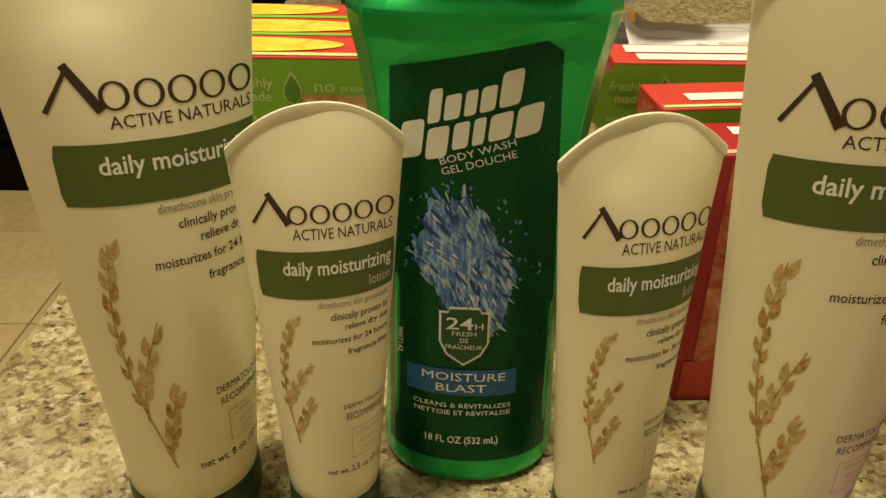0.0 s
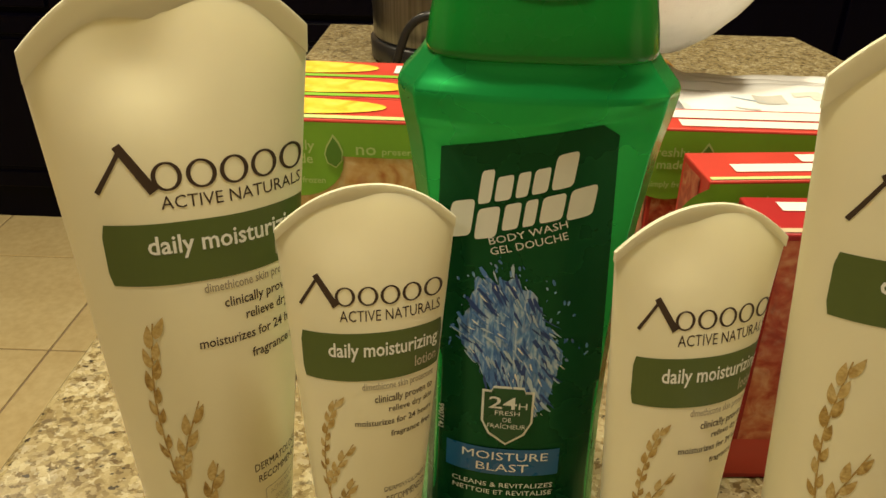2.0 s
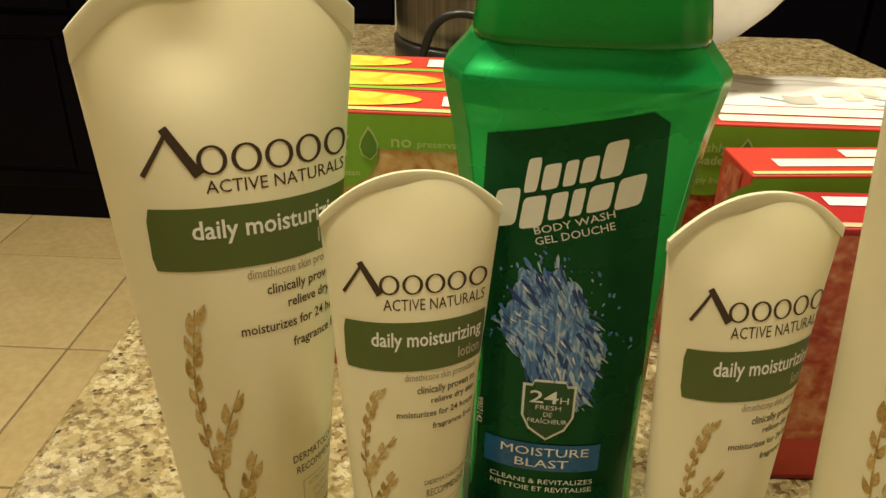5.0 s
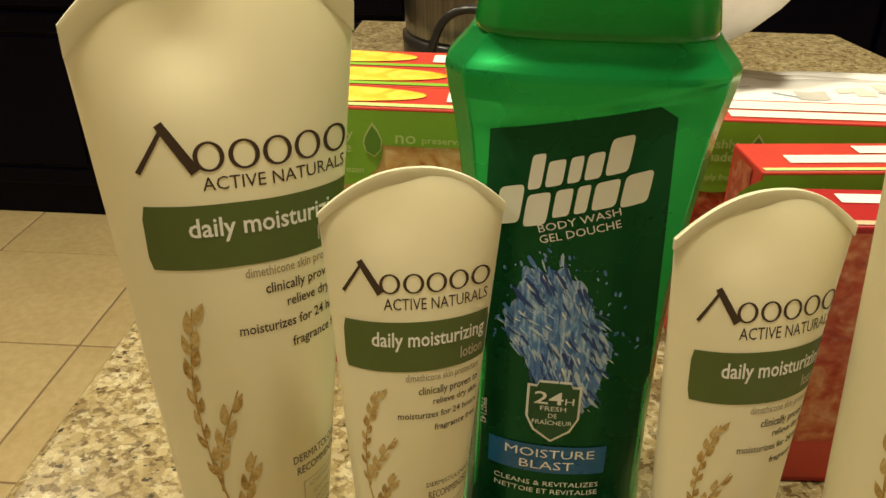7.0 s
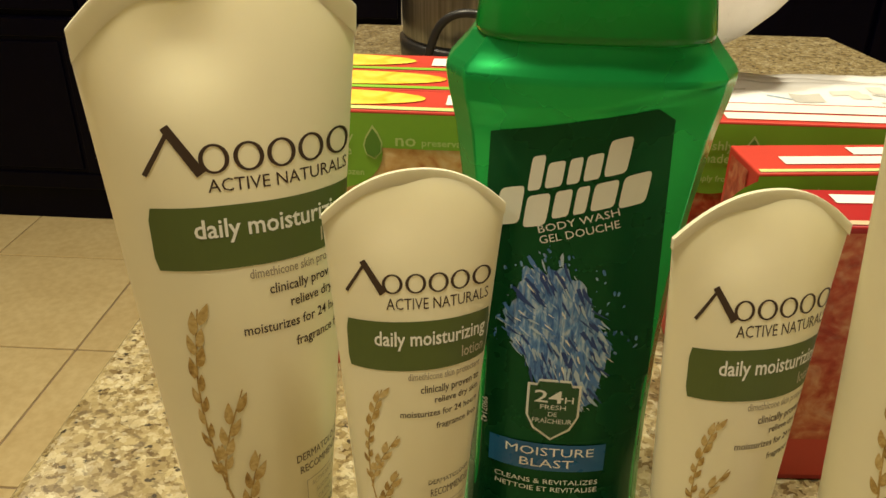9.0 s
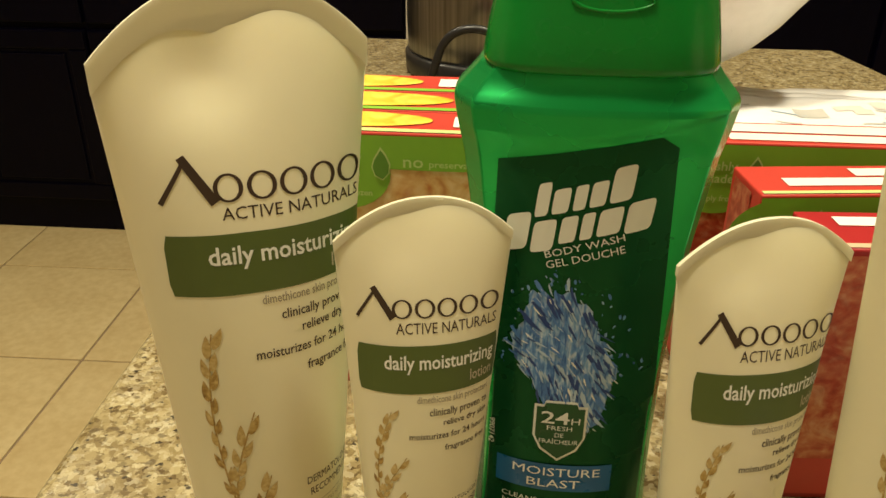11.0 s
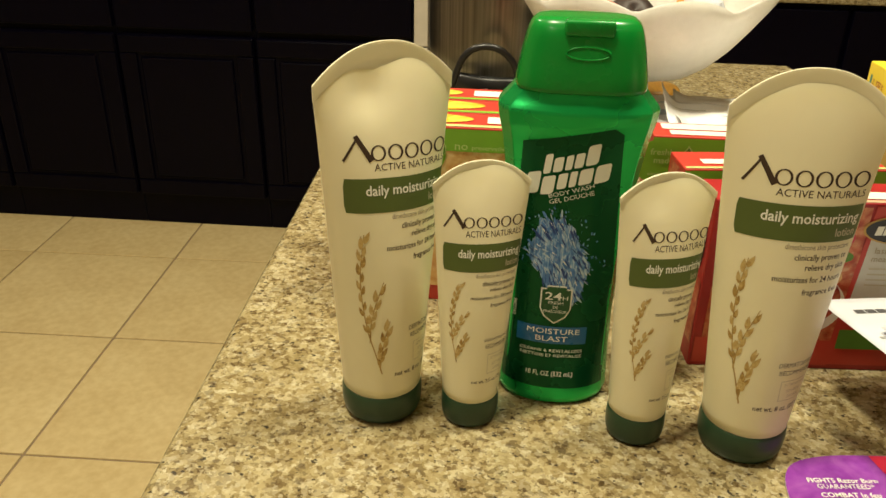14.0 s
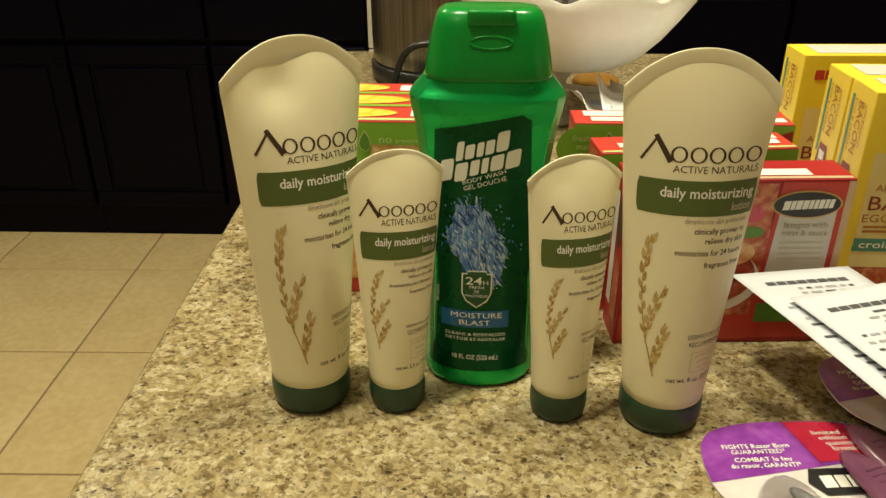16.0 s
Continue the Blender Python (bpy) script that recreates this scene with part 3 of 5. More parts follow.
kmk("wall_worktop_east", box_bm(0.2, 2.0, YR, 2.995, 0.87, 0.905, 0.005), M["granite"], label="speckled granite worktop on the far cabinets", category="worktop")


# ---- lotion tubes ----
def lotion_tube(m, big, offset, dent, drop, fill_label, group, skew=0.0, lean=(0.0, 0.0)):
    """A squeeze tube on its cap: round below, flat and arched at the crimped top, which leans over a little; the print is turned by offset."""
    k = 1.0 if big else 0.722
    r, at = (0.0218, 0.0359) if big else (0.0154, 0.0250)
    zc, hout, hcor = (0.0190, 0.206, 0.1880) if big else (0.0175, 0.1505, 0.1392)
    band = 0.0065 * k if big else 0.0018
    tube = holder("lotion_tube", m, fill_label, "lotion tube", group)

    def h_in(t, press=1.0):
        t = np.clip(t, -1, 1)
        return hcor - band + (hout - hcor) * (1 - np.abs(t) ** 2.2) - press * dent * np.exp(-((t + 0.08) / 0.30) ** 2)

    def half(s):
        a = r + (at - r) * s
        b = (r - 0.0042 * k) * np.clip(1 - s ** 1.85, 0, 1) + 0.0035 * k * np.clip(1 - s ** 7, 0, 1) + 0.0007 * k
        return a, b

    ns, nt_ = 34, 64
    vs, fs = [], []
    for i in range(ns + 1):
        s_ = i / ns
        a, b = half(s_)
        for j in range(nt_):
            th = 2 * math.pi * j / nt_
            x, y = a * math.sin(th), -b * math.cos(th)
            z = zc + s_ * (float(h_in(math.sin(th), 1.0 if math.cos(th) > 0 else 0.3)) - zc)
            # soft hollows pressed into the front near the crimp
            if dent and math.cos(th) > 0:
                y += 0.45 * dent * math.exp(-((x + 0.30 * at) / (0.30 * at)) ** 2 - ((s_ - 0.93) / 0.055) ** 2) * math.cos(th)
            vs.append((x + lean[0] * (z - zc), y + lean[1] * (z - zc), z))
    for i in range(ns):
        for j in range(nt_):
            fs.append((i * nt_ + j, i * nt_ + (j + 1) % nt_, (i + 1) * nt_ + (j + 1) % nt_, (i + 1) * nt_ + j))
    fs.append(tuple(range(nt_ - 1, -1, -1)))
    mk("body", vs, fs, M["cream"], tube, True)
    # the crimped seal: a thin arched band
    cv, cf = [], []
    nc = 40
    for i in range(nc + 1):
        t = -1 + 2 * i / nc
        x = t * at
        zo = hcor + (hout - hcor) * (1 - abs(t) ** 2.2)
        zi = float(h_in(t)) - 0.0012
        wob = 0.0008 * k * math.sin(3 * t + offset * 200)
        for y, z in ((-0.0007, zi), (-0.0006, zo), (0.0006, zo), (0.0007, zi)):
            cv.append((x * (1.0 if z == zi else 1.006) + lean[0] * (z - zc), y + wob * 0.4 + lean[1] * (z - zc), z))
    for i in range(nc):
        for q in range(4):
            cf.append((4 * i + q, 4 * i + (q + 1) % 4, 4 * i + 4 + (q + 1) % 4, 4 * i + 4 + q))
    cf += [(3, 2, 1, 0), tuple(4 * nc + q for q in range(4))]
    mk("crimped_seal", cv, cf, M["cream"], tube, False)
    rc = r * 1.035
    v, f = lathe([(rc * 0.80, 0.0), (rc * 0.87, 0.0005), (rc * 0.925, 0.0018 * k), (rc * 0.965, 0.0042 * k), (rc * 0.985, 0.0075 * k), (rc * 1.0, 0.013 * k), (rc * 0.985, zc - 0.0022), (rc * 0.965, zc - 0.0006), (rc * 0.93, zc + 0.0002)], 56)
    mk("cap", v, f, M["capgreen"], tube, True, "dark green screw cap")
    # line of the lid in the cap
    v, f = lathe([(rc * 0.984, 0.0066 * k), (rc * 0.990, 0.0069 * k), (rc * 0.988, 0.0072 * k)], 56)
    mk("lid_joint", v, f[:-2], M["capgreen"], tube, True)

    def wrap(piece, lift=0.00016, low=False):
        p, q = piece
        u, z = p[:, 0] * k + offset, p[:, 1].copy()
        if not big and low:
            u = u - 0.0036 + 0.0068 * (z - 0.041) / 0.08
            z = 0.0407 + (z - 0.0417) * 0.579
        elif not big:
            z = np.interp(z, [0.0360, 0.0410, 0.0656, 0.1052, 0.1228, 0.1315, 0.1487, 0.1572, 0.1750], [0.0262, 0.0299, 0.0542, 0.0734, 0.0854, 0.0926, 0.1074, 0.1156, 0.1286])
        z = z - drop + skew * (p[:, 0] + 0.03)
        s_ = (z - zc) / (hout - band - zc)
        x = u.copy()
        ths = np.linspace(-math.pi * 0.62, math.pi * 0.62, 97)
        for _ in range(3):
            a, b = half(np.clip(s_, 0, 1))
            X, Y = a[:, None] * np.sin(ths)[None], -b[:, None] * np.cos(ths)[None]
            seg = np.sqrt(np.diff(X, axis=1) ** 2 + np.diff(Y, axis=1) ** 2)
            L = np.concatenate([np.zeros((len(u), 1)), np.cumsum(seg, axis=1)], 1)
            L -= L[:, [48]]
            th = np.array([np.interp(u[i], L[i], ths) for i in range(len(u))])
            s_ = (z - zc) / (h_in(np.sin(th)) - zc)
        a, b = half(np.clip(s_, 0, 1))
        x, y = a * np.sin(th), -b * np.cos(th)
        nx, ny = np.sin(th) / a, -np.cos(th) / b
        nn = np.sqrt(nx * nx + ny * ny)
        return np.stack([x + lift * nx / nn + lean[0] * (z - zc), y + lift * ny / nn + lean[1] * (z - zc), z], 1), q

    def put(name, piece, mat, lift=0.00008, label="", low=False):
        for one in (piece if isinstance(piece, list) else [piece]):
            v, q = wrap(one, lift, low)
            ob = mk(name, v, q, mat, tube, False, label)
        return ob

    # trade name as plain dark shapes, then the lines of type
    put("trade_name_shape", chevron(-0.0300, 0.1572, 0.0160, 0.0122), M["brown"], 0.00010)
    for x_, w_ in ((-0.0158, 0.0078), (-0.0070, 0.0080), (0.0018, 0.0080), (0.0106, 0.0080), (0.0196, 0.0086)):
        put("trade_name_shape", ring_shape(x_ + w_ / 2, 0.1572 + 0.0037, w_ / 2, 0.0038), M["brown"], 0.00010)
    put("printed_text", shift(glyphs("ACTIVE NATURALS", 0.0049, "RIGHT", 0.0418), 0.0275, 0.1524), M["brown"])
    bnd = put("green_band", grid_rect(-0.030, 0.0295, 0.1315, 0.1487, 30, 5, 0.0008), M["bandgreen"], 0.00007)
    put("printed_text", shift(glyphs("daily moisturizing", 0.0071, "RIGHT", 0.0462, 0.016), 0.0270, 0.1404), M["whiteink"], 0.00014)
    put("printed_text", shift(glyphs("lotion", 0.0058, "RIGHT", 0.0108), 0.0266, 0.1340), M["greyline"], 0.00014)
    for body, z, w, mat, size in (("dimethicone skin protectant", 0.1278, 0.0320, "greyink", 0.0038), ("clinically proven to", 0.1226, 0.0270, "brown", 0.0042),
                                  ("relieve dry skin", 0.1176, 0.0212, "brown", 0.0042), ("moisturizes for 24 hours", 0.1114, 0.0352, "brown", 0.0042),
                                  ("fragrance free", 0.1050, 0.0205, "brown", 0.0042)):
        put("printed_text", shift(glyphs(body, size, "RIGHT", w), 0.0256, z), M[mat])
    put("printed_text", shift(glyphs("DERMATOLOGIST", 0.0039, "LEFT", 0.0232), 0.0020, 0.0650), M["brown"])
    put("printed_text", shift(glyphs("RECOMMENDED", 0.0039, "LEFT", 0.0215), 0.0030, 0.0605), M["brown"])
    put("printed_frame", merge([grid_rect(0.0050, 0.0262, 0.0450, 0.0453, 10, 1), grid_rect(0.0050, 0.0262, 0.0567, 0.0570, 10, 1),
                                grid_rect(0.0050, 0.0053, 0.0453, 0.0567, 1, 2), grid_rect(0.0259, 0.0262, 0.0453, 0.0567, 1, 2)]), M["greyline"])
    put("printed_text", shift(glyphs("ACTIVE NATURALS", 0.0026, "LEFT", 0.0150), 0.0070, 0.0537), M["greyline"])
    put("printed_text", shift(glyphs("SOOTHING", 0.0026, "LEFT", 0.0100), 0.0090, 0.0500), M["greyline"])
    put("printed_text", shift(glyphs("OATMEAL", 0.0026, "LEFT", 0.0088), 0.0096, 0.0467), M["greyline"])
    put("printed_text", shift(glyphs("net wt. 8 oz. (227 g)" if big else "net wt. 2.5 oz. (71 g)", 0.0042, "LEFT", 0.0290), -0.0065, 0.0390), M["brown"])

    # printed oat stalks
    rng = random.Random(5)
    stalks = [([(-0.0135, 0.041), (-0.0165, 0.052), (-0.0205, 0.066), (-0.0230, 0.082), (-0.0238, 0.096), (-0.0228, 0.109), (-0.0212, 0.1205)], 0.34),
              ([(-0.0195, 0.060), (-0.0190, 0.070), (-0.0167, 0.081), (-0.0120, 0.095)], 0.22),
              ([(-0.0145, 0.0435), (-0.0137, 0.052), (-0.0118, 0.0625), (-0.0090, 0.0725)], 0.10)]
    dark, pale = [], []
    for pts, bare in stalks:
        line = curve_through(pts, 10)
        dark.append(ribbon(line, 0.0008, 0.0004))
        n_ = len(line)
        i, side = int(n_ * bare), 1
        while i < n_ - 4:
            d = line[min(i + 2, n_ - 1)] - line[i - 1]
            full = min(1.0, 0.72 + 0.5 * (i / n_ - bare))
            ang = math.atan2(d[1], d[0]) + side * rng.uniform(0.08, 0.30)
            ln = rng.uniform(0.0066, 0.0080) * full
            edge = [(ln * q / 9, ln * 0.172 * math.sin(math.pi * (q / 9) ** 0.74) ** 0.95) for q in range(10)]
            pts2 = np.array(edge + [(x_, -y_) for x_, y_ in edge[-2:0:-1]])
            fan = (np.vstack([[(ln * 0.45, 0)], pts2]), [(0, 1 + q, 1 + (q + 1) % len(pts2)) for q in range(len(pts2))])
            c = line[i] + np.array((-math.sin(ang), math.cos(ang))) * side * ln * 0.10
            (pale if rng.random() < 0.38 else dark).append(shift(fan, c[0], c[1], ang))
            side = -side
            i += 2 if rng.random() < 0.25 else 3
    put("oat_stalk_print", merge(dark), M["oat"], 0.00009, "", True)
    put("oat_kernel_print", merge(pale), M["paleoat"], 0.00012, "", True)
    return tube


GT = "lotion tubes on the worktop"
lotion_tube(pose(-0.0933, 0.2775, TOP, 0, 0, 37), True, 0.0050, 0.0054, 0.0050, "large cream lotion tube with a dented crimped top", GT, -0.05, (0.031, 0.022))
lotion_tube(pose(-0.0430, 0.2795, TOP, 0, 0, 20.5), False, 0.0016, 0.0010, -0.0024, "small cream lotion tube with a dark green cap", GT, -0.02, (0.023, 0.037))
lotion_tube(pose(0.0486, 0.2835, TOP, 0, 0, 21.5), False, 0.0033, 0.0016, -0.0022, "small cream lotion tube with a softly dented top", GT, -0.02, (0.020, 0.045))
lotion_tube(pose(0.1050, 0.2865, TOP, 0, 0, 4.5), True, 0.0028, 0.0, 0.0022, "large smooth cream lotion tube with a green band", GT, -0.01, (-0.010, -0.010))


# ---- body wash bottle ----
BC = 0.3225          # depth of the bottle's axis
bottle = holder("body_wash_bottle", pose(-0.0003, BC, TOP, -1.2, 0.5, 7), "green plastic body wash bottle with a flip-top cap", "bottle")
# height, half width, half depth
BODY = [(0.0, 0.0300, 0.0248), (0.0012, 0.0316, 0.0264), (0.004, 0.0328, 0.0272), (0.012, 0.0324, 0.0264), (0.03, 0.0314, 0.0236), (0.05, 0.0308, 0.0222), (0.075, 0.0307, 0.0214),
        (0.10, 0.0318, 0.0208), (0.125, 0.0342, 0.0203), (0.15, 0.0378, 0.0198), (0.160, 0.0402, 0.0197), (0.1655, 0.0412, 0.0199), (0.1675, 0.0411, 0.0199), (0.1692, 0.0402, 0.0197), (0.1748, 0.0352, 0.0190),
        (0.1768, 0.0338, 0.0186), (0.1776, 0.0325, 0.0182)]
BODY = [(1.02 * z, hw, hd) for z, hw, hd in BODY]
BZ = np.array([q[0] for q in BODY])


def b_half(z):
    return np.interp(z, BZ, [q[1] for q in BODY]), np.interp(z, BZ, [q[2] for q in BODY])


def sweep_step(x, z):
    """The moulded step that sweeps across the shoulder."""
    line = 0.1605 + 0.0048 * (x / 0.035) + 0.0030 * (x / 0.035) ** 2
    t = np.clip((z - line) / 0.0028, 0, 1)
    fade = np.clip((0.176 - z) / 0.006, 0, 1)
    return 0.0015 * t * t * (3 - 2 * t) * fade


EXP = 3.3
CH = 0.865           # where the flat front turns into the chamfer, as a share of the half width


def front_depth(t, z):
    """Share of the half depth along the front: gently bowed, then a flat chamfer; towards the base it grows round."""
    flat = np.where(t < CH, 1 - 0.27 * (t / CH) ** 2.2, 0.73 - (0.73 - 0.24) * (t - CH) / (1 - CH))
    w = np.clip(1 - z / 0.080, 0, 1)
    w = w * w * (3 - 2 * w) * 0.85
    return (1 - w) * flat + w * np.clip(1 - t ** 2.3, 0, 1) ** (1 / 2.0)


def b_front(x, z):
    hw, hd = b_half(z)
    t = np.clip(np.abs(x) / hw, 0, 1)
    return -hd * front_depth(t, z) - sweep_step(x, z) * np.clip((1 - t) / (1 - CH), 0, 1)


zs = sorted(set([q[0] for q in BODY] + [0.0015 + 0.0022 * i for i in range(84)]))
zs = [z for z in zs if z <= 0.1812]
side = [0.0, 0.06, 0.12, 0.18, 0.24, 0.30, 0.36, 0.42, 0.48, 0.54, 0.60, 0.66, 0.72, 0.78, 0.82, 0.85, CH, 0.88, 0.92, 0.96, 0.99, 1.0]
ts = [-t for t in reversed(side[1:])] + side
back = [math.pi / 2 - 0.001 - (math.pi - 0.002) * q / 30 for q in range(31)]
nj = len(ts) + len(back)
vs, fs = [], []
for z in zs:
    hw, hd = (float(q) for q in b_half(z))
    for t in ts:
        vs.append((hw * t, float(b_front(hw * t, z)), z))
    for a in back:
        c, s_ = math.cos(a), math.sin(a)
        vs.append((hw * abs(s_) ** (2 / EXP) * (1 if s_ >= 0 else -1), hd * c ** (2 / EXP), z))
for i in range(len(zs) - 1):
    for j in range(nj):
        fs.append((i * nj + j, i * nj + (j + 1) % nj, (i + 1) * nj + (j + 1) % nj, (i + 1) * nj + j))
fs += [tuple(range(nj - 1, -1, -1)), tuple((len(zs) - 1) * nj + j for j in range(nj))]
mk("body", vs, fs, M["bottle"], bottle, True)

CAP = [(0.1803, 0.0322, 0.0180), (0.1812, 0.0330, 0.0186), (0.183, 0.0332, 0.0188), (0.190, 0.0322, 0.0184), (0.200, 0.0304, 0.0176), (0.2065, 0.0289, 0.0169), (0.2105, 0.0277, 0.0161),
       (0.2132, 0.0263, 0.0148), (0.2150, 0.0240, 0.0128), (0.2156, 0.0212, 0.0105)]
CAP = [(z - 0.0006, hw, hd * (1.10 - 3.0 * (z - 0.1803))) for z, hw, hd in CAP]
vs, fs = [], []
for z, hw, hd in CAP:
    for j in range(72):
        th = 2 * math.pi * j / 72
        c, s_ = math.cos(th), math.sin(th)
        x = hw * abs(s_) ** (2 / 3.2) * (1 if s_ >= 0 else -1)
        y = -hd * abs(c) ** (2 / 3.2) * (1 if c >= 0 else -1)
        vs.append((x, y, z))
for i in range(len(CAP) - 1):
    for j in range(72):
        fs.append((i * 72 + j, i * 72 + (j + 1) % 72, (i + 1) * 72 + (j + 1) % 72, (i + 1) * 72 + j))
fs += [tuple(range(71, -1, -1)), tuple((len(CAP) - 1) * 72 + j for j in range(72))]
cap_ob = mk("flip_cap", vs, fs, M["bcap"], bottle, True, "glossy green flip-top cap")
# thumb tab: a proud lip above a crescent-shaped hollow
tab = part("thumb_tab", box_bm(-0.0118, 0.0122, -0.0182, -0.010, 0.2072, 0.2152, 0.0018, 3), M["bcap"], cap_ob, smooth=True)
line = [(0.0105 * math.cos(a) + 0.0002, 0.1995 - 0.0030 * math.sin(a)) for a in np.linspace(0.0, math.pi * 2, 40)]
cu_v, cu_f = [], []
for i, (x, z) in enumerate(line):
    yy = -float(np.interp(z, [q[0] for q in CAP], [q[2] for q in CAP]))
    for q in range(6):
        a = 2 * math.pi * q / 6
        cu_v.append((x + 0.0005 * math.cos(a) * (1 if abs(x) > 0.008 else 0.2), yy + 0.0002 - 0.0006 * math.sin(a), z + 0.0006 * math.cos(a)))
    if i:
        for q in range(6):
            cu_f.append(((i - 1) * 6 + q, (i - 1) * 6 + (q + 1) % 6, i * 6 + (q + 1) % 6, i * 6 + q))
mk("thumb_hollow_rim", cu_v, cu_f, M["bcap"], cap_ob, True)


def on_bottle(name, piece, mat, lift=0.00025, label=""):
    for v, f in (piece if isinstance(piece, list) else [piece]):
        y = b_front(v[:, 0], v[:, 1]) - lift
        ob = mk(name, np.stack([v[:, 0], y, v[:, 1]], 1), f, mat, bottle, False, label)
    return ob


# dark label that fills the front below the step
lv, lf = [], []
NX, NZ = 30, 60
for j in range(NZ + 1):
    t = j / NZ
    z_lo = 0.011
    for i in range(NX + 1):
        u = i / NX
        zt = 0.1545 + 0.0095 * u - (0.0040 * max(0, (u - 0.90) / 0.10))
        z = z_lo + (zt - z_lo) * t
        xl = float(np.interp(z, [0.0, 0.05, 0.10, 0.155], [-0.0298, -0.0296, -0.0284, -0.0276]))
        xr = float(np.interp(z, [0.0, 0.05, 0.10, 0.158], [0.0280, 0.0278, 0.0255, 0.0228]))
        lv.append((xl + (xr - xl) * u, z))
for j in range(NZ):
    for i in range(NX):
        a = j * (NX + 1) + i
        lf.append((a, a + 1, a + NX + 2, a + NX + 1))
on_bottle("front_label", (np.array(lv), lf), M["label"], 0.0002, "dark green printed front label")
rise = math.radians(14.7)


def name_block(x, w, base, low, high):
    """One rounded block of the trade name, from low to high over the slanting base line."""
    v, f = disc(0, 0, 1, 1, 24)
    e = 0.32
    v = np.array([(abs(p_) ** e * math.copysign(1, p_) * (p_ != 0), abs(q_) ** e * math.copysign(1, q_) * (q_ != 0)) for p_, q_ in v])
    z = (low + high) / 2 + v[:, 1] * (high - low) / 2
    u = x + w / 2 + v[:, 0] * w / 2 + 0.10 * z
    return np.stack([u, base + math.tan(rise) * u + z], 1), f


for base, blocks in ((0.1421, ((-0.0165, 0.0038, 0, 0.0103), (-0.0117, 0.0048, 0, 0.0076), (-0.0057, 0.0036, 0, 0.0076), (-0.0011, 0.0046, 0, 0.0076), (0.0045, 0.0064, 0, 0.0106))),
                     (0.1323, ((-0.0252, 0.0070, 0, 0.0118), (-0.0170, 0.0066, -0.0016, 0.0083), (-0.0091, 0.0048, 0, 0.0083), (-0.0031, 0.0036, 0, 0.0083), (0.0017, 0.0068, 0, 0.0083), (0.0097, 0.0078, -0.0010, 0.0086)))):
    for x, w, low, high in blocks:
        on_bottle("trade_name_shape", name_block(x, w, base, low, high), M["whiteink"], 0.0005)
on_bottle("printed_text", shift(glyphs("BODY WASH", 0.0034, "LEFT", 0.0238), -0.0122, 0.1252, math.radians(16.5)), M["silver"], 0.0006)
on_bottle("printed_text", shift(glyphs("GEL DOUCHE", 0.0036, "LEFT", 0.0236), -0.0116, 0.1218, math.radians(15.5)), M["silver"], 0.0006)
# splash picture: an uneven patch with loose drops
rng = random.Random(11)
SX, SZ = -0.0028, 0.0868          # the middle of the splash
sv, sf = [(SX, SZ)], []
NA = 90
for ring in range(1, 7):
    for j in range(NA):
        a = 2 * math.pi * j / NA
        rx, rz = 0.0152 * (1 - 0.34 * max(0.0, -math.sin(a))), 0.0268 if math.sin(a) > 0 else 0.0225
        jag = 1 + 0.16 * noise.noise((3.2 * math.cos(a), 3.2 * math.sin(a), 0.3)) + 0.14 * noise.noise((11 * math.cos(a), 11 * math.sin(a), 2.3)) * (1 if math.sin(a) > -0.3 else 0.4)
        lean = -0.006 * math.sin(a)
        f_ = ring / 6 * (jag if ring > 3 else 1)
        sv.append((SX + f_ * (rx * math.cos(a) + lean), SZ + f_ * rz * math.sin(a)))
for j in range(NA):
    sf.append((0, 1 + j, 1 + (j + 1) % NA))
    for ring in range(1, 6):
        a, b = 1 + (ring - 1) * NA, 1 + ring * NA
        sf.append((a + j, b + j, b + (j + 1) % NA, a + (j + 1) % NA))
on_bottle("splash_print", (np.array(sv), sf), M["splash"], 0.0004, "blue and white water splash picture")
drops = []
for _ in range(80):
    a = rng.uniform(0.0, math.pi)
    f_ = rng.uniform(1.02, 1.65)
    cx, cz = SX + f_ * (0.0150 * math.cos(a) - 0.004 * math.sin(a)), SZ - 0.002 + f_ * 0.0245 * math.sin(a) * 0.92
    if abs(cx) < 0.0235 and cz < 0.123:
        q = rng.uniform(0.0001, 0.0005)
        drops.append(disc(cx, cz, q, q * rng.uniform(1, 2.6), 7, 1, rng.uniform(-0.8, 0.8)))
tagged(on_bottle("splash_mist", merge(drops), M["splash"], 0.0004), kind="stuff")


def slivers(count, seed, mat, lo, hi):
    """Thin shards of water that follow the splash's slant, joined as stuff."""
    rg = random.Random(seed)
    bits = []
    while len(bits) < count:
        a, q = rg.uniform(0, 2 * math.pi), math.sqrt(rg.random())
        jag = 1 + 0.16 * noise.noise((3.2 * math.cos(a), 3.2 * math.sin(a), 0.3))
        f_ = q * jag * 1.08
        cx, cz = SX + f_ * (0.0152 * (1 - 0.34 * max(0.0, -math.sin(a))) * math.cos(a) - 0.006 * math.sin(a)), SZ + f_ * (0.0268 if math.sin(a) > 0 else 0.0225) * math.sin(a)
        ln = rg.uniform(lo, hi)
        ang = math.radians(-50) + 0.9 * noise.noise((cx * 70, cz * 70, 1.7)) + rg.uniform(-0.12, 0.12)
        v, f = disc(0, 0, ln / 2, ln * rg.uniform(0.03, 0.10), rg.choice((5, 6, 7)), 1, rg.uniform(-0.12, 0.12))
        v = np.array([(p_, w_ * (1 - 0.6 * p_ / (ln / 2)) + 0.15 * p_ * p_ / ln) for p_, w_ in v])
        bits.append(shift((v, f), cx, cz, ang))
    tagged(on_bottle("splash_spray", merge(bits), mat, rg.uniform(0.00048, 0.00060)), kind="stuff")


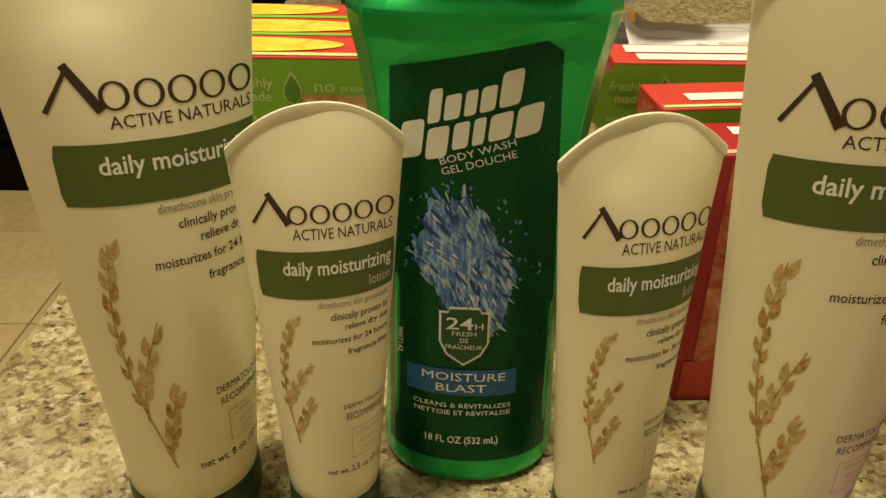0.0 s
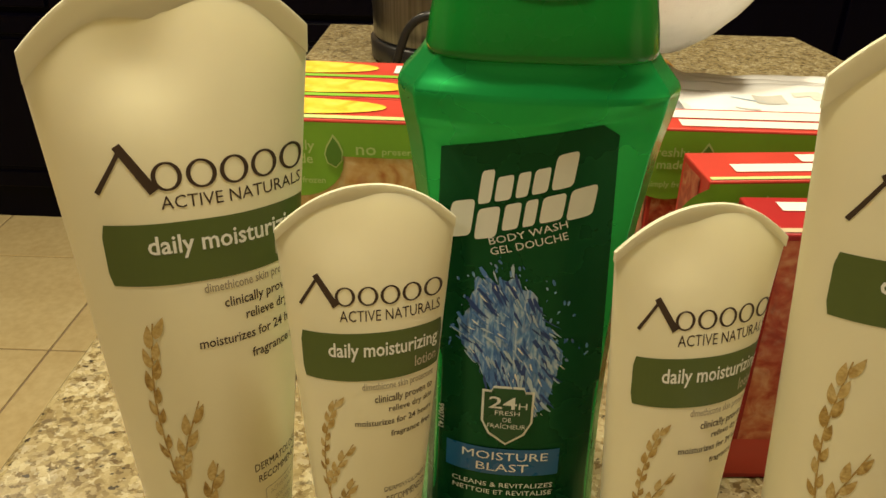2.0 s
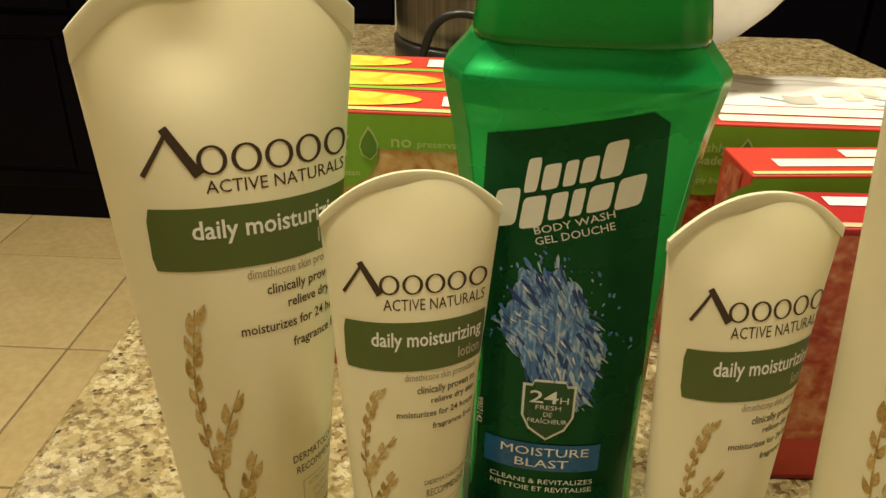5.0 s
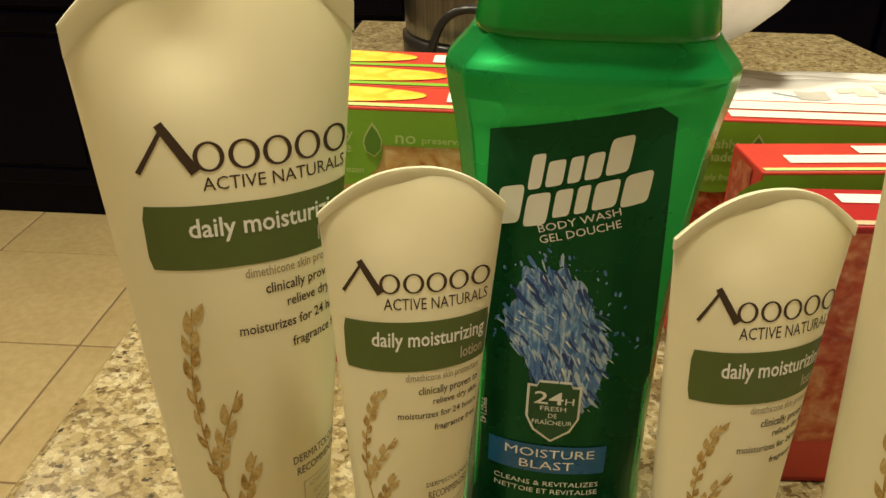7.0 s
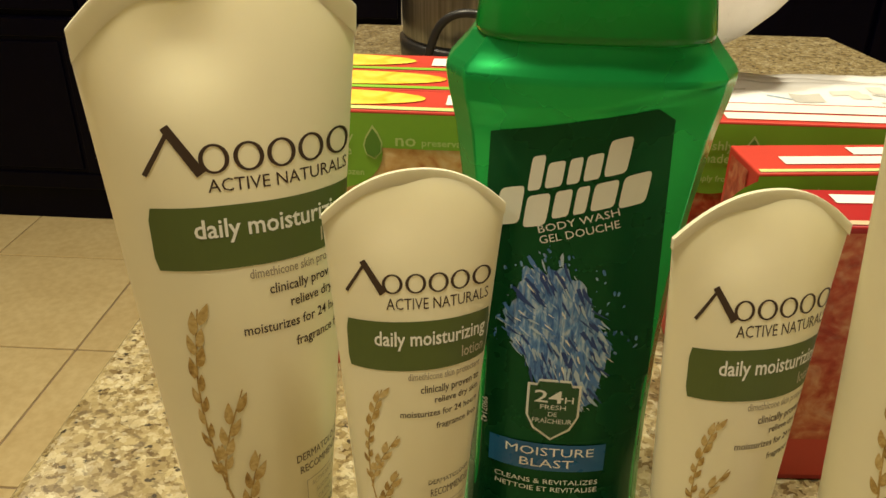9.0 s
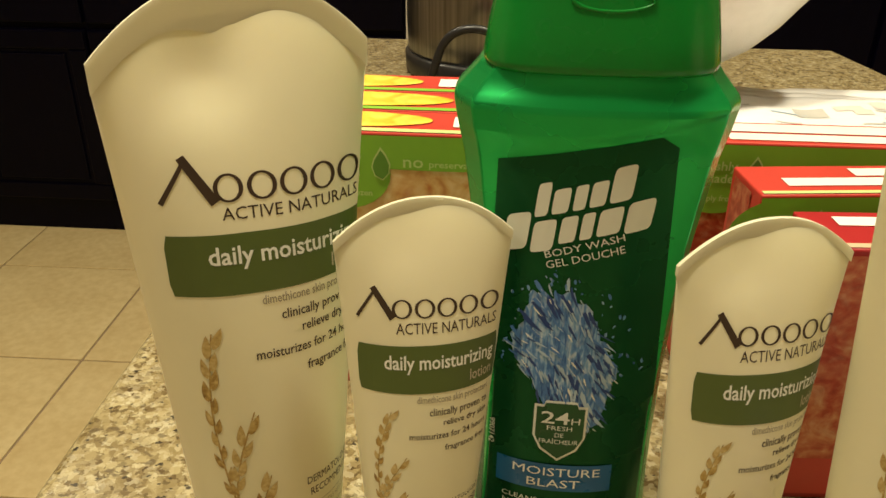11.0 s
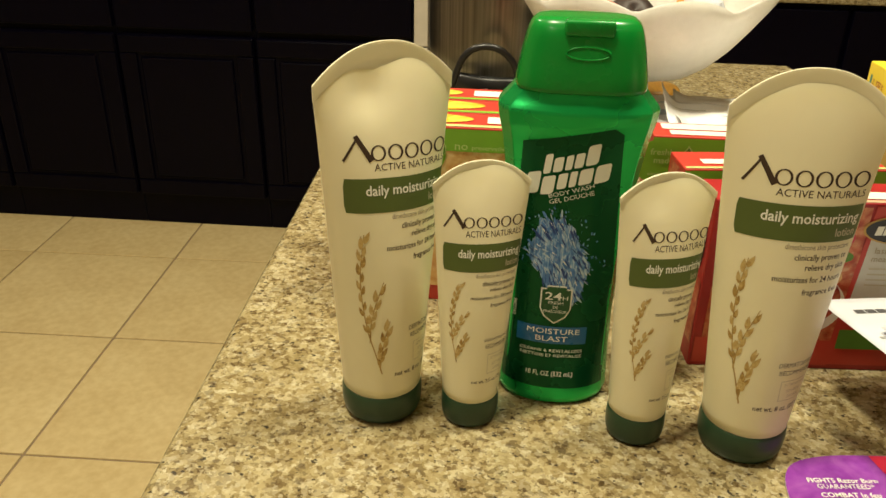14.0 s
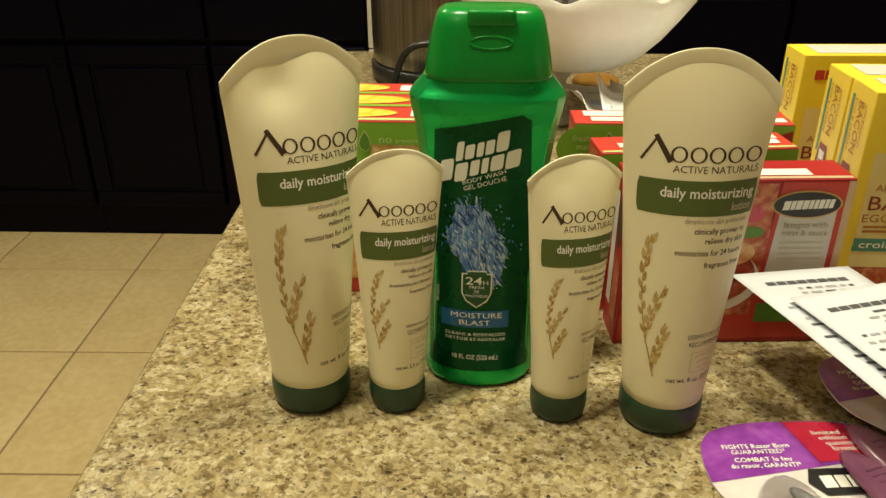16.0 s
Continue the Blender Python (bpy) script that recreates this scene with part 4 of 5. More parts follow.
slivers(70, 3, M["deepblue"], 0.0030, 0.0095)
slivers(60, 4, M["skyblue"], 0.0025, 0.0085)
slivers(55, 5, M["palewater"], 0.0020, 0.0080)
slivers(34, 6, M["silver"], 0.0010, 0.0045)


def shield_shape(g):
    pts = [(-0.0088 - g, 0.0655 + g), (-0.0066, 0.0655 + g), (-0.006, 0.0672 + g), (0.004, 0.0672 + g), (0.0046, 0.0655 + g), (0.0068 + g, 0.0655 + g), (0.0068 + g, 0.054),
           (0.0045 + g * 0.7, 0.0495 - g), (-0.001, 0.0455 - 1.3 * g), (-0.0065 - g * 0.7, 0.0495 - g), (-0.0088 - g, 0.054)]
    return np.array([(-0.001, 0.057)] + pts), [(0, 1 + (i + 1) % len(pts), 1 + i) for i in range(len(pts))]


def badge(piece):
    v, f = piece
    return np.asarray(v) + np.array((-0.0024, 0.0068)), f


on_bottle("shield_rim", badge(shield_shape(0.0008)), M["silver"], 0.0007)
on_bottle("shield_badge", badge(shield_shape(0.0)), M["shield"], 0.0009)
on_bottle("printed_text", badge(shift(glyphs("24", 0.0066, "LEFT", 0.0092), -0.0072, 0.0596)), M["silver"], 0.0012)
on_bottle("printed_text", badge(shift(glyphs("H", 0.0036, "LEFT", 0.0028), 0.0026, 0.0596)), M["silver"], 0.0012)
for body, z, w in (("FRESH", 0.0570, 0.0082), ("DE", 0.0543, 0.0028), ("FRAÎCHEUR", 0.0516, 0.0128)):
    on_bottle("printed_text", badge(shift(glyphs(body, 0.0025, "CENTER", w), -0.001, z)), M["silver"], 0.0012)
on_bottle("blue_band", grid_rect(-0.0231, 0.0154, 0.0388, 0.0494, 24, 4), M["blue"], 0.0006)
on_bottle("printed_text", shift(glyphs("MOISTURE", 0.0046, "CENTER", 0.0292), -0.0031, 0.0450), M["silver"], 0.0009)
on_bottle("printed_text", shift(glyphs("BLAST", 0.0046, "CENTER", 0.0178), -0.0039, 0.0404), M["silver"], 0.0009)
on_bottle("printed_text", shift(glyphs("CLEANS & REVITALIZES", 0.0027, "CENTER", 0.0348), -0.0034, 0.0334), M["silver"], 0.0006)
on_bottle("printed_text", shift(glyphs("NETTOIE ET REVITALISE", 0.0027, "CENTER", 0.0344), -0.0033, 0.0303), M["silver"], 0.0006)
on_bottle("printed_text", shift(glyphs("18 FL OZ (532 mL)", 0.0040, "CENTER", 0.0264), -0.0033, 0.0187), M["silver"], 0.0006)
on_bottle("printed_text", shift(glyphs("9907142", 0.0026, "LEFT", 0.0105), -0.0262, 0.0632, -math.pi / 2), M["palegrey"], 0.0006)


# ---- frozen food cartons ----
def carton(name, m, w, d, h, mat, label, category, group):
    c = holder(name, SET @ m, label, category, group)
    part("box", box_bm(0, w, 0, d, 0, h, 0.0008, 2), mat, c)
    return c


def face_print(c, side, size, name, piece, mat, lift=0.0004, label=""):
    """Print on a carton's front (x, z), top (x, y) or left side (depth from the back, z)."""
    w, d, h = size
    for v, f in (piece if isinstance(piece, list) else [piece]):
        if side == "front":
            p = [(a, -lift, b) for a, b in v]
        elif side == "top":
            p = [(a, b, h + lift) for a, b in v]
        else:
            p = [(-lift, d - a, b) for a, b in v]
        ob = mk(name, p, f, mat, c, False, label)
    return ob


def leaf_shape(cx, cz, s_):
    pts = [(0, 1.0), (0.28, 0.62), (0.5, 0.1), (0.45, -0.45), (0.1, -0.85), (-0.35, -0.6), (-0.5, -0.1), (-0.38, 0.35)]
    return np.array([(cx, cz)] + [(cx + s_ * a, cz + s_ * b) for a, b in pts]), [(0, 1 + (i + 1) % 8, 1 + i) for i in range(8)]


def green_front(c, size, x_leaf, z_band, photo_on=True, picture="food"):
    w, d, h = size
    if photo_on:
        face_print(c, "front", size, "food_picture", grid_rect(0.002, w - 0.002, 0.012, h - 0.002, 4, 4), M[picture], 0.0004)
    vs_ = []
    for i in range(25):
        x = w * i / 24
        vs_ += [(x, z_band - 0.003 * math.sin(math.pi * i / 24)), (x, h - 0.001)]
    face_print(c, "front", size, "green_band", (np.array(vs_), [(2 * i, 2 * i + 2, 2 * i + 3, 2 * i + 1) for i in range(24)]), M["cgreen"], 0.0007)
    face_print(c, "front", size, "green_lobe", disc(x_leaf - 0.016, h - 0.018, 0.020, 0.0165, 28), M["cgreen"], 0.0009)
    face_print(c, "front", size, "leaf_rim", leaf_shape(x_leaf, h - 0.014, 0.0082), M["lime"], 0.0012)
    face_print(c, "front", size, "leaf", leaf_shape(x_leaf, h - 0.0142, 0.0070), M["dgreen"], 0.0015)
    face_print(c, "front", size, "printed_text", shift(glyphs("freshly", 0.0062, "RIGHT", 0.017), x_leaf - 0.008, h - 0.013), M["lime"], 0.0013)
    face_print(c, "front", size, "printed_text", shift(glyphs("made", 0.0062, "RIGHT", 0.013), x_leaf - 0.009, h - 0.019), M["lime"], 0.0013)
    face_print(c, "front", size, "printed_text", shift(glyphs("simply frozen", 0.0040, "RIGHT", 0.021), x_leaf - 0.004, h - 0.028), M["lime"], 0.0013)
    face_print(c, "front", size, "printed_text", shift(glyphs("no", 0.0075, "LEFT", 0.0085), x_leaf + 0.0095, h - 0.0145), M["lime"], 0.0013)
    face_print(c, "front", size, "printed_text", shift(glyphs("preservatives", 0.0042, "LEFT", 0.025), x_leaf + 0.0205, h - 0.0142), M["lime"], 0.0013)


GB_ = "frozen lasagna cartons on the worktop"
for k, (dy, xe, xw) in enumerate(((0.0, 0.068, 0.077), (0.0302, 0.079, 0.088), (0.0604, 0.066, 0.074))):
    size = (0.140, 0.0296, 0.1275)
    c = carton("food_carton", pose(-0.1285 - 0.006 * k, 0.3945 + dy, TOP, 0, 0, 3.0), *size, M["red"],
               "red and green lasagna carton with golden food picture on top", "carton", GB_)
    green_front(c, size, 0.0475, 0.1145, True, "pasta")
    face_print(c, "top", size, "green_edge", grid_rect(0.001, 0.139, 0.0010, 0.0050, 2, 1), M["lime" if k == 0 else "cgreen"], 0.0004)
    face_print(c, "top", size, "cheese_picture", disc(xe - 0.045, 0.0165, 0.045, 0.0108, 30), M["cheese"], 0.0005)
    face_print(c, "top", size, "white_panel", grid_rect(xw, xw + 0.05, 0.009, 0.0225, 1, 1), M["cwhite"], 0.0005)

size = (0.150, 0.030, 0.1165)
c = carton("food_carton", pose(0.0575, 0.4395, TOP, 0, 0, 3.5), *size, M["red"], "red and white frozen lasagna carton with a green front band", "carton", GB_)
green_front(c, size, 0.024, 0.1025)
face_print(c, "top", size, "white_panel", grid_rect(0.012, 0.146, 0.0035, 0.0125, 1, 1), M["cwhite"])
face_print(c, "top", size, "white_panel", grid_rect(0.008, 0.125, 0.0150, 0.0265, 1, 1), M["cwhite"])
face_print(c, "left", size, "side_picture", grid_rect(0.002, 0.028, 0.01, 0.112, 2, 4), M["meat"])
face_print(c, "front", size, "red_corner", (np.array([(0.105, 0.0905), (0.149, 0.0905), (0.149, 0.112), (0.114, 0.100)]), [(0, 1, 2, 3)]), M["dred"], 0.0011)

size = (0.128, 0.031, 0.1145)
c = carton("food_carton", pose(0.0715, 0.3850, TOP, 0, 0, 10), *size, M["red"], "red frozen lasagna carton with white panels on its top", "carton", GB_)
green_front(c, size, 0.024, 0.092, False)
face_print(c, "top", size, "green_edge", grid_rect(0.001, 0.127, 0.0008, 0.0034, 2, 1), M["lime"])
face_print(c, "top", size, "white_panel", grid_rect(0.014, 0.120, 0.0085, 0.0165, 1, 1), M["cwhite"])
face_print(c, "top", size, "white_panel", grid_rect(0.046, 0.122, 0.0185, 0.0265, 1, 1), M["cwhite"])
face_print(c, "left", size, "side_picture", grid_rect(0.004, 0.022, 0.012, 0.112, 2, 4), M["meat"])

size = (0.134, 0.0315, 0.1145)
c = carton("food_carton", pose(0.0845, 0.3445, TOP, 0, 0, 6.5) @ Matrix.Diagonal((1, 1, 0.985, 1)), *size, M["dred"], "dark red lasagna with meat sauce carton standing behind the receipts", "carton", GB_)
face_print(c, "front", size, "food_picture", grid_rect(0.006, 0.088, 0.020, 0.112, 4, 4), M["food"], 0.0004)
face_print(c, "front", size, "tomato_picture", disc(0.076, 0.092, 0.0065, 0.0055, 18), M["pink"], 0.0005)
face_print(c, "front", size, "lettuce_picture", disc(0.0765, 0.0800, 0.0080, 0.0040, 18), M["dgreen"], 0.0005)
face_print(c, "front", size, "plate_picture", disc(0.0570, 0.0460, 0.0300, 0.0225, 36), M["cwhite"], 0.00045)
face_print(c, "front", size, "meat_picture", disc(0.0570, 0.0500, 0.0265, 0.0200, 36), M["meat"], 0.0005)
face_print(c, "front", size, "pasta_picture", disc(0.0600, 0.0660, 0.0210, 0.0100, 28), M["pasta"], 0.00055)
face_print(c, "front", size, "red_foot", grid_rect(0.002, 0.086, 0.003, 0.0215, 2, 1), M["red"], 0.0005)
face_print(c, "front", size, "green_lobe", disc(0.060, 0.107, 0.016, 0.0065, 20), M["cgreen"], 0.0007)
face_print(c, "front", size, "red_panel", (np.array([(0.083, 0.004), (0.133, 0.004), (0.132, 0.113), (0.090, 0.113)]), [(0, 1, 2, 3)]), M["red"], 0.0006)
face_print(c, "front", size, "pale_panel", (np.array([(0.0885, 0.045), (0.1255, 0.045), (0.1255, 0.094), (0.0915, 0.094)]), [(0, 1, 2, 3)]), M["palegrey"], 0.0009)
face_print(c, "front", size, "logo_rim", disc(0.1065, 0.0985, 0.0212, 0.0092, 32), M["gold"], 0.0012)
face_print(c, "front", size, "logo_oval", disc(0.1065, 0.0985, 0.0200, 0.0082, 32), M["black"], 0.0015)
face_print(c, "front", size, "trade_name_shape", shifts(word_blocks([0.0040, 0.0026, 0.0034, 0.0034, 0.0024, 0.0024, 0.0030, 0.0022, 0.0026], 0.0058, 0.0005, 0.2), 0.0918, 0.0952, 0.04), M["whiteink"], 0.0018)
face_print(c, "front", size, "printed_text", shift(glyphs("lasagna with", 0.0056, "CENTER", 0.0265), 0.1085, 0.0832), M["greyink"], 0.0012)
face_print(c, "front", size, "printed_text", shift(glyphs("meat & sauce", 0.0056, "CENTER", 0.0280), 0.1085, 0.0778), M["greyink"], 0.0012)
for z in (0.0725, 0.0688, 0.0652, 0.0616):
    face_print(c, "front", size, "printed_line", grid_rect(0.0945, 0.1215, z, z + 0.0010, 1, 1), M["greyline"], 0.0012)
face_print(c, "front", size, "green_badge", grid_rect(0.0880, 0.1180, 0.016, 0.030, 1, 1), M["dgreen"], 0.0009)
face_print(c, "front", size, "tan_edge", grid_rect(0.1290, 0.1335, 0.004, 0.1135, 1, 1), M["tan"], 0.0009)
face_print(c, "top", size, "white_panel", grid_rect(0.030, 0.110, 0.006, 0.016, 1, 1), M["cwhite"])
face_print(c, "top", size, "white_panel", grid_rect(0.012, 0.085, 0.0185, 0.026, 1, 1), M["cwhite"])
face_print(c, "top", size, "tan_edge", grid_rect(0.002, 0.132, 0.0008, 0.0040, 1, 1), M["tan"])
face_print(c, "left", size, "white_panel", grid_rect(0.004, 0.014, 0.02, 0.10, 1, 1), M["palegrey"])
face_print(c, "left", size, "logo_oval", disc(0.021, 0.082, 0.0052, 0.017, 24), M["black"])
face_print(c, "left", size, "food_picture", grid_rect(0.0155, 0.0300, 0.015, 0.060, 1, 2), M["meat"])


def bacon_carton(m):
    size = (0.128, 0.0375, 0.1450)
    c = carton("snack_carton", m, *size, M["yellow"], "yellow bacon, egg and cheese snack carton standing upright", "carton", "yellow snack cartons")
    face_print(c, "top", size, "white_panel", grid_rect(0.012, 0.122, 0.005, 0.033, 1, 1), M["palegrey"])
    # side: teal strip, type running down, maroon badge
    face_print(c, "left", size, "teal_strip", grid_rect(0.0060, 0.0090, 0.082, 0.136, 1, 1), M["teal"])
    for body, dx, sz, ln in (("APPLEWOOD", 0.0105, 0.0042, 0.030), ("BACON", 0.0195, 0.0110, 0.036), ("EGG & CHEESE", 0.0252, 0.0042, 0.036)):
        v, f = glyphs(body, sz, "LEFT", ln)
        face_print(c, "left", size, "printed_text", (np.stack([v[:, 1] + 0.037 - dx, 0.134 - v[:, 0]], 1), f), M["orange"], 0.0006)
    face_print(c, "left", size, "maroon_badge", grid_rect(0.0095, 0.0275, 0.032, 0.090, 2, 4, 0.003), M["maroon"], 0.0005)
    for v, f in word_blocks([0.007, 0.008, 0.006, 0.007, 0.006], 0.009, 0.001):
        face_print(c, "left", size, "trade_name_shape", (np.stack([v[:, 1] + 0.0140, 0.085 - v[:, 0]], 1), f), M["whiteink"], 0.0008)
    # front
    face_print(c, "front", size, "pale_field", grid_rect(0.008, 0.126, 0.004, 0.104, 2, 2), M["paleyellow"])
    face_print(c, "front", size, "trade_name_shape", shifts(word_blocks([0.007, 0.006, 0.006, 0.005, 0.004, 0.006], 0.0075, 0.001), 0.010, 0.126), M["red"], 0.0007)
    face_print(c, "front", size, "maroon_badge", grid_rect(0.034, 0.120, 0.086, 0.120, 8, 6, 0.006), M["red"], 0.0007)
    face_print(c, "front", size, "trade_name_shape", shifts(word_blocks([0.014, 0.014, 0.012, 0.014], 0.018, 0.003), 0.036, 0.095), M["whiteink"], 0.0010)
    face_print(c, "front", size, "printed_text", shift(glyphs("APPLEWOOD", 0.0072, "LEFT", 0.048), 0.014, 0.0765), M["orange"], 0.0007)
    face_print(c, "front", size, "printed_text", shift(glyphs("BACON", 0.0150, "LEFT", 0.062), 0.012, 0.0625), M["maroon"], 0.0007)
    face_print(c, "front", size, "printed_text", shift(glyphs("EGG & CHEESE", 0.0085, "LEFT", 0.066), 0.010, 0.0535), M["orange"], 0.0007)
    for z in (0.0490, 0.0455):
        face_print(c, "front", size, "printed_line", grid_rect(0.012, 0.070, z, z + 0.0016, 1, 1), M["orange"], 0.0007)
    face_print(c, "front", size, "teal_band", grid_rect(0.008, 0.100, 0.0310, 0.0410, 1, 1), M["teal"], 0.0007)
    face_print(c, "front", size, "printed_text", shift(glyphs("croissant crust", 0.0078, "LEFT", 0.068), 0.012, 0.0338), M["whiteink"], 0.0010)
    face_print(c, "front", size, "food_picture", grid_rect(0.008, 0.126, 0.004, 0.0185, 2, 2), M["food"], 0.0007)
    return c


LOW = Matrix.Diagonal((1, 1, 1.0, 1))
yb = bacon_carton(pose(0.2480, 0.4310, TOP, 0, 0, 3) @ LOW)
copy_thing(yb, SET @ pose(0.2450, 0.4690, TOP, 0, 0, 3) @ LOW)
copy_thing(yb, SET @ pose(0.2330, 0.5310, TOP, 0, 0, 5) @ LOW)


# ---- receipts and razor packs ----
def sheet(name, corner, across, along, height, label, nx=10, ny=36):
    """A curling strip of paper: height(u, v) gives its z above the worktop."""
    vs, fs = [], []
    for j in range(ny + 1):
        for i in range(nx + 1):
            u, v = i / nx, j / ny
            vs.append((corner[0] + across[0] * u + along[0] * v, corner[1] + across[1] * u + along[1] * v, TOP + height(u, v)))
    for j in range(ny):
        for i in range(nx):
            a = j * (nx + 1) + i
            fs.append((a, a + nx + 1, a + nx + 2, a + 1))
    ob = mk(name, vs, fs, M["paper"], None, True)
    ob.matrix_basis = SET
    tagged(ob, label, "receipt", "shop receipts")
    mod = ob.modifiers.new("paper", "SOLIDIFY")
    mod.thickness, mod.offset = 0.00012, -1

    def bars(items):
        for u0, u1, v0, v1, mat in items:
            pv, pf = [], []
            n_ = 6
            for i in range(n_ + 1):
                for v in (v0, v1):
                    u = u0 + (u1 - u0) * i / n_
                    pv.append((corner[0] + across[0] * u + along[0] * v, corner[1] + across[1] * u + along[1] * v, TOP + height(u, v) + 0.0003))
            for i in range(n_):
                pf.append((2 * i, 2 * i + 1, 2 * i + 3, 2 * i + 2))
            mk("printed_line", pv, pf, M[mat], ob)
    return bars


def text_rows(rng, v0, rows, step, lo=0.2, hi=0.9, h=0.0085):
    out = []
    for r in range(rows):
        u = lo + rng.uniform(0, 0.12)
        while u < hi:
            w = rng.uniform(0.03, 0.10)
            out.append((u, min(hi, u + w), v0 + r * step, v0 + r * step + h, "blackbar" if rng.random() < 0.35 else "greybar"))
            u += w + 0.03
    return out


rng = random.Random(4)
h1 = lambda u, v: 0.0575 - 0.012 * v - 0.09 * max(0.0, v - 0.5) ** 2 + 0.0015 * math.sin(5 * v + u)
bars = sheet("receipt", (0.1482, 0.3375), (0.0729, 0.0150), (0.0985, -0.2245), h1, "long white shop receipt lying over the razor packs")
bars([(0.17 + 0.085 * i, 0.245 + 0.085 * i, 0.050, 0.066, "blackbar") for i in range(8)] + text_rows(rng, 0.082, 3, 0.020, 0.34, 0.82) + text_rows(rng, 0.16, 14, 0.024, 0.07))
h2 = lambda u, v: 0.0600 - 0.012 * v - 0.08 * max(0.0, v - 0.5) ** 2 + 0.0015 * math.sin(4 * v) * (1 - u) + 0.003 * u
bars = sheet("receipt", (0.1735, 0.3080), (0.0740, 0.0235), (0.0930, -0.2050), h2, "white shop receipt with a curled edge lying on another receipt")
bars([(0.14 + 0.085 * i, 0.215 + 0.085 * i, 0.068, 0.085, "blackbar") for i in range(8)] + text_rows(rng, 0.103, 3, 0.022, 0.32, 0.84) + text_rows(rng, 0.185, 18, 0.028, 0.08, h=0.0085))

PACK = [(0.0, 0.045), (0.0008, 0.030), (0.0045, 0.016), (0.0125, 0.0065), (0.030, 0.001), (0.055, 0.0), (0.080, 0.0015), (0.098, 0.007), (0.108, 0.018), (0.111, 0.032),
        (0.109, 0.055), (0.102, 0.075), (0.098, 0.10), (0.100, 0.20), (0.040, 0.20), (0.036, 0.115), (0.025, 0.090), (0.012, 0.070), (0.003, 0.056)]
PACK = [tuple(float(c) for c in q) for q in curve_through(PACK + PACK[:1], 4)][:-1]


def razor_pack(m, label):
    """A blister card: printed card, plastic dome over the handles. Local y runs away from the card's top edge."""
    p = holder("razor_pack", SET @ m, label, "razor pack", "razor blister packs")
    n_ = len(PACK)
    mk("card", [(x, -y, 0.0002) for x, y in PACK] + [(x, -y, 0.0012) for x, y in PACK],
       [tuple(range(n_)), tuple(range(2 * n_ - 1, n_ - 1, -1))] + [(i, n_ + i, n_ + (i + 1) % n_, (i + 1) % n_) for i in range(n_)], M["packwhite"], p)

    def flat(name, piece, mat, z=0.0015):
        for v, f in (piece if isinstance(piece, list) else [piece]):
            ob = mk(name, [(a, b, z) for a, b in v], f, mat, p)
        return ob

    up = [(x, -y) for x, y in PACK if y < 0.0465]
    up.sort(key=lambda q: math.atan2(q[1] + 0.030, q[0] - 0.055))
    up = [(x, max(y, -0.047 + 0.16 * x)) for x, y in up]
    flat("purple_field", (np.array(up), [tuple(range(len(up)))]), M["purple"])
    flat("crimson_corner", (np.array([(0.0545, -0.0006), (0.068, -0.0010), (0.080, -0.0022), (0.0975, -0.0078), (0.107, -0.0185), (0.1085, -0.030), (0.0735, -0.0325), (0.0610, -0.0335)]), [(7, 6, 5, 4, 3, 2, 1, 0)]), M["pink"], 0.0018)
    for body, y, w in (("FIGHTS Razor Burn", -0.0215, 0.036), ("GUARANTEED*", -0.0258, 0.029), ("COMBAT le feu", -0.0318, 0.030), ("du rasoir, GARANTI*", -0.0362, 0.037)):
        flat("printed_text", shift(glyphs(body, 0.0046, "CENTER", w), 0.032, y), M["whiteink"], 0.0021)
    for body, y in (("limited", -0.0125), ("edition", -0.0168), ("quantité", -0.0211), ("limitée", -0.0254)):
        flat("printed_text", shift(glyphs(body, 0.0046, "LEFT", 0.0155), 0.0665 + (-0.0125 - y) * 0.45, y), M["whiteink"], 0.0022)
    flat("logo_plate", (np.array([(0.048, -0.048), (0.052, -0.0385), (0.084, -0.0385), (0.100, -0.048), (0.090, -0.057), (0.054, -0.057)]), [(5, 4, 3, 2, 1, 0)]), M["black"], 0.0022)
    flat("trade_name_shape", shifts(word_blocks([0.0065, 0.0055, 0.0065, 0.003, 0.0055, 0.006], 0.0085, 0.001), 0.055, -0.0525), M["whiteink"], 0.0025)
    flat("product_name_shape", shifts(word_blocks([0.011, 0.006, 0.006, 0.007, 0.010, 0.007], 0.0115, 0.001, 0.2), 0.050, -0.0735), M["pink"], 0.0022)
    flat("printed_text", shift(glyphs("Sensitive", 0.0070, "LEFT", 0.030), 0.064, -0.0835), M["mauve"], 0.0022)
    flat("printed_text", shift(glyphs("Peaux sensibles", 0.0070, "LEFT", 0.043), 0.055, -0.0920), M["mauve"], 0.0022)
    # grey razor head under the clear dome
    v, f = lathe([(0.0005, 0.0), (0.006, 0.001), (0.0085, 0.004), (0.007, 0.0075), (0.0008, 0.009)], 24)
    hd = mk("razor_head", [(x * 0.5 - y * 0.28 + 0.038, y * 0.95 - 0.064, z * 0.5 + 0.0013) for x, y, z in v], f, M["greybar"], p, True)
    v, f = lathe([(1.0, 0.0), (0.97, 0.25), (0.88, 0.6), (0.7, 0.85), (0.4, 0.97), (0.02, 1.0)], 32)
    mk("clear_dome", [(x * 0.0165 + 0.032, y * 0.030 - 0.075, z * 0.011 + 0.0016) for x, y, z in v], f[:-2], M["clear"], p, True)
    return p


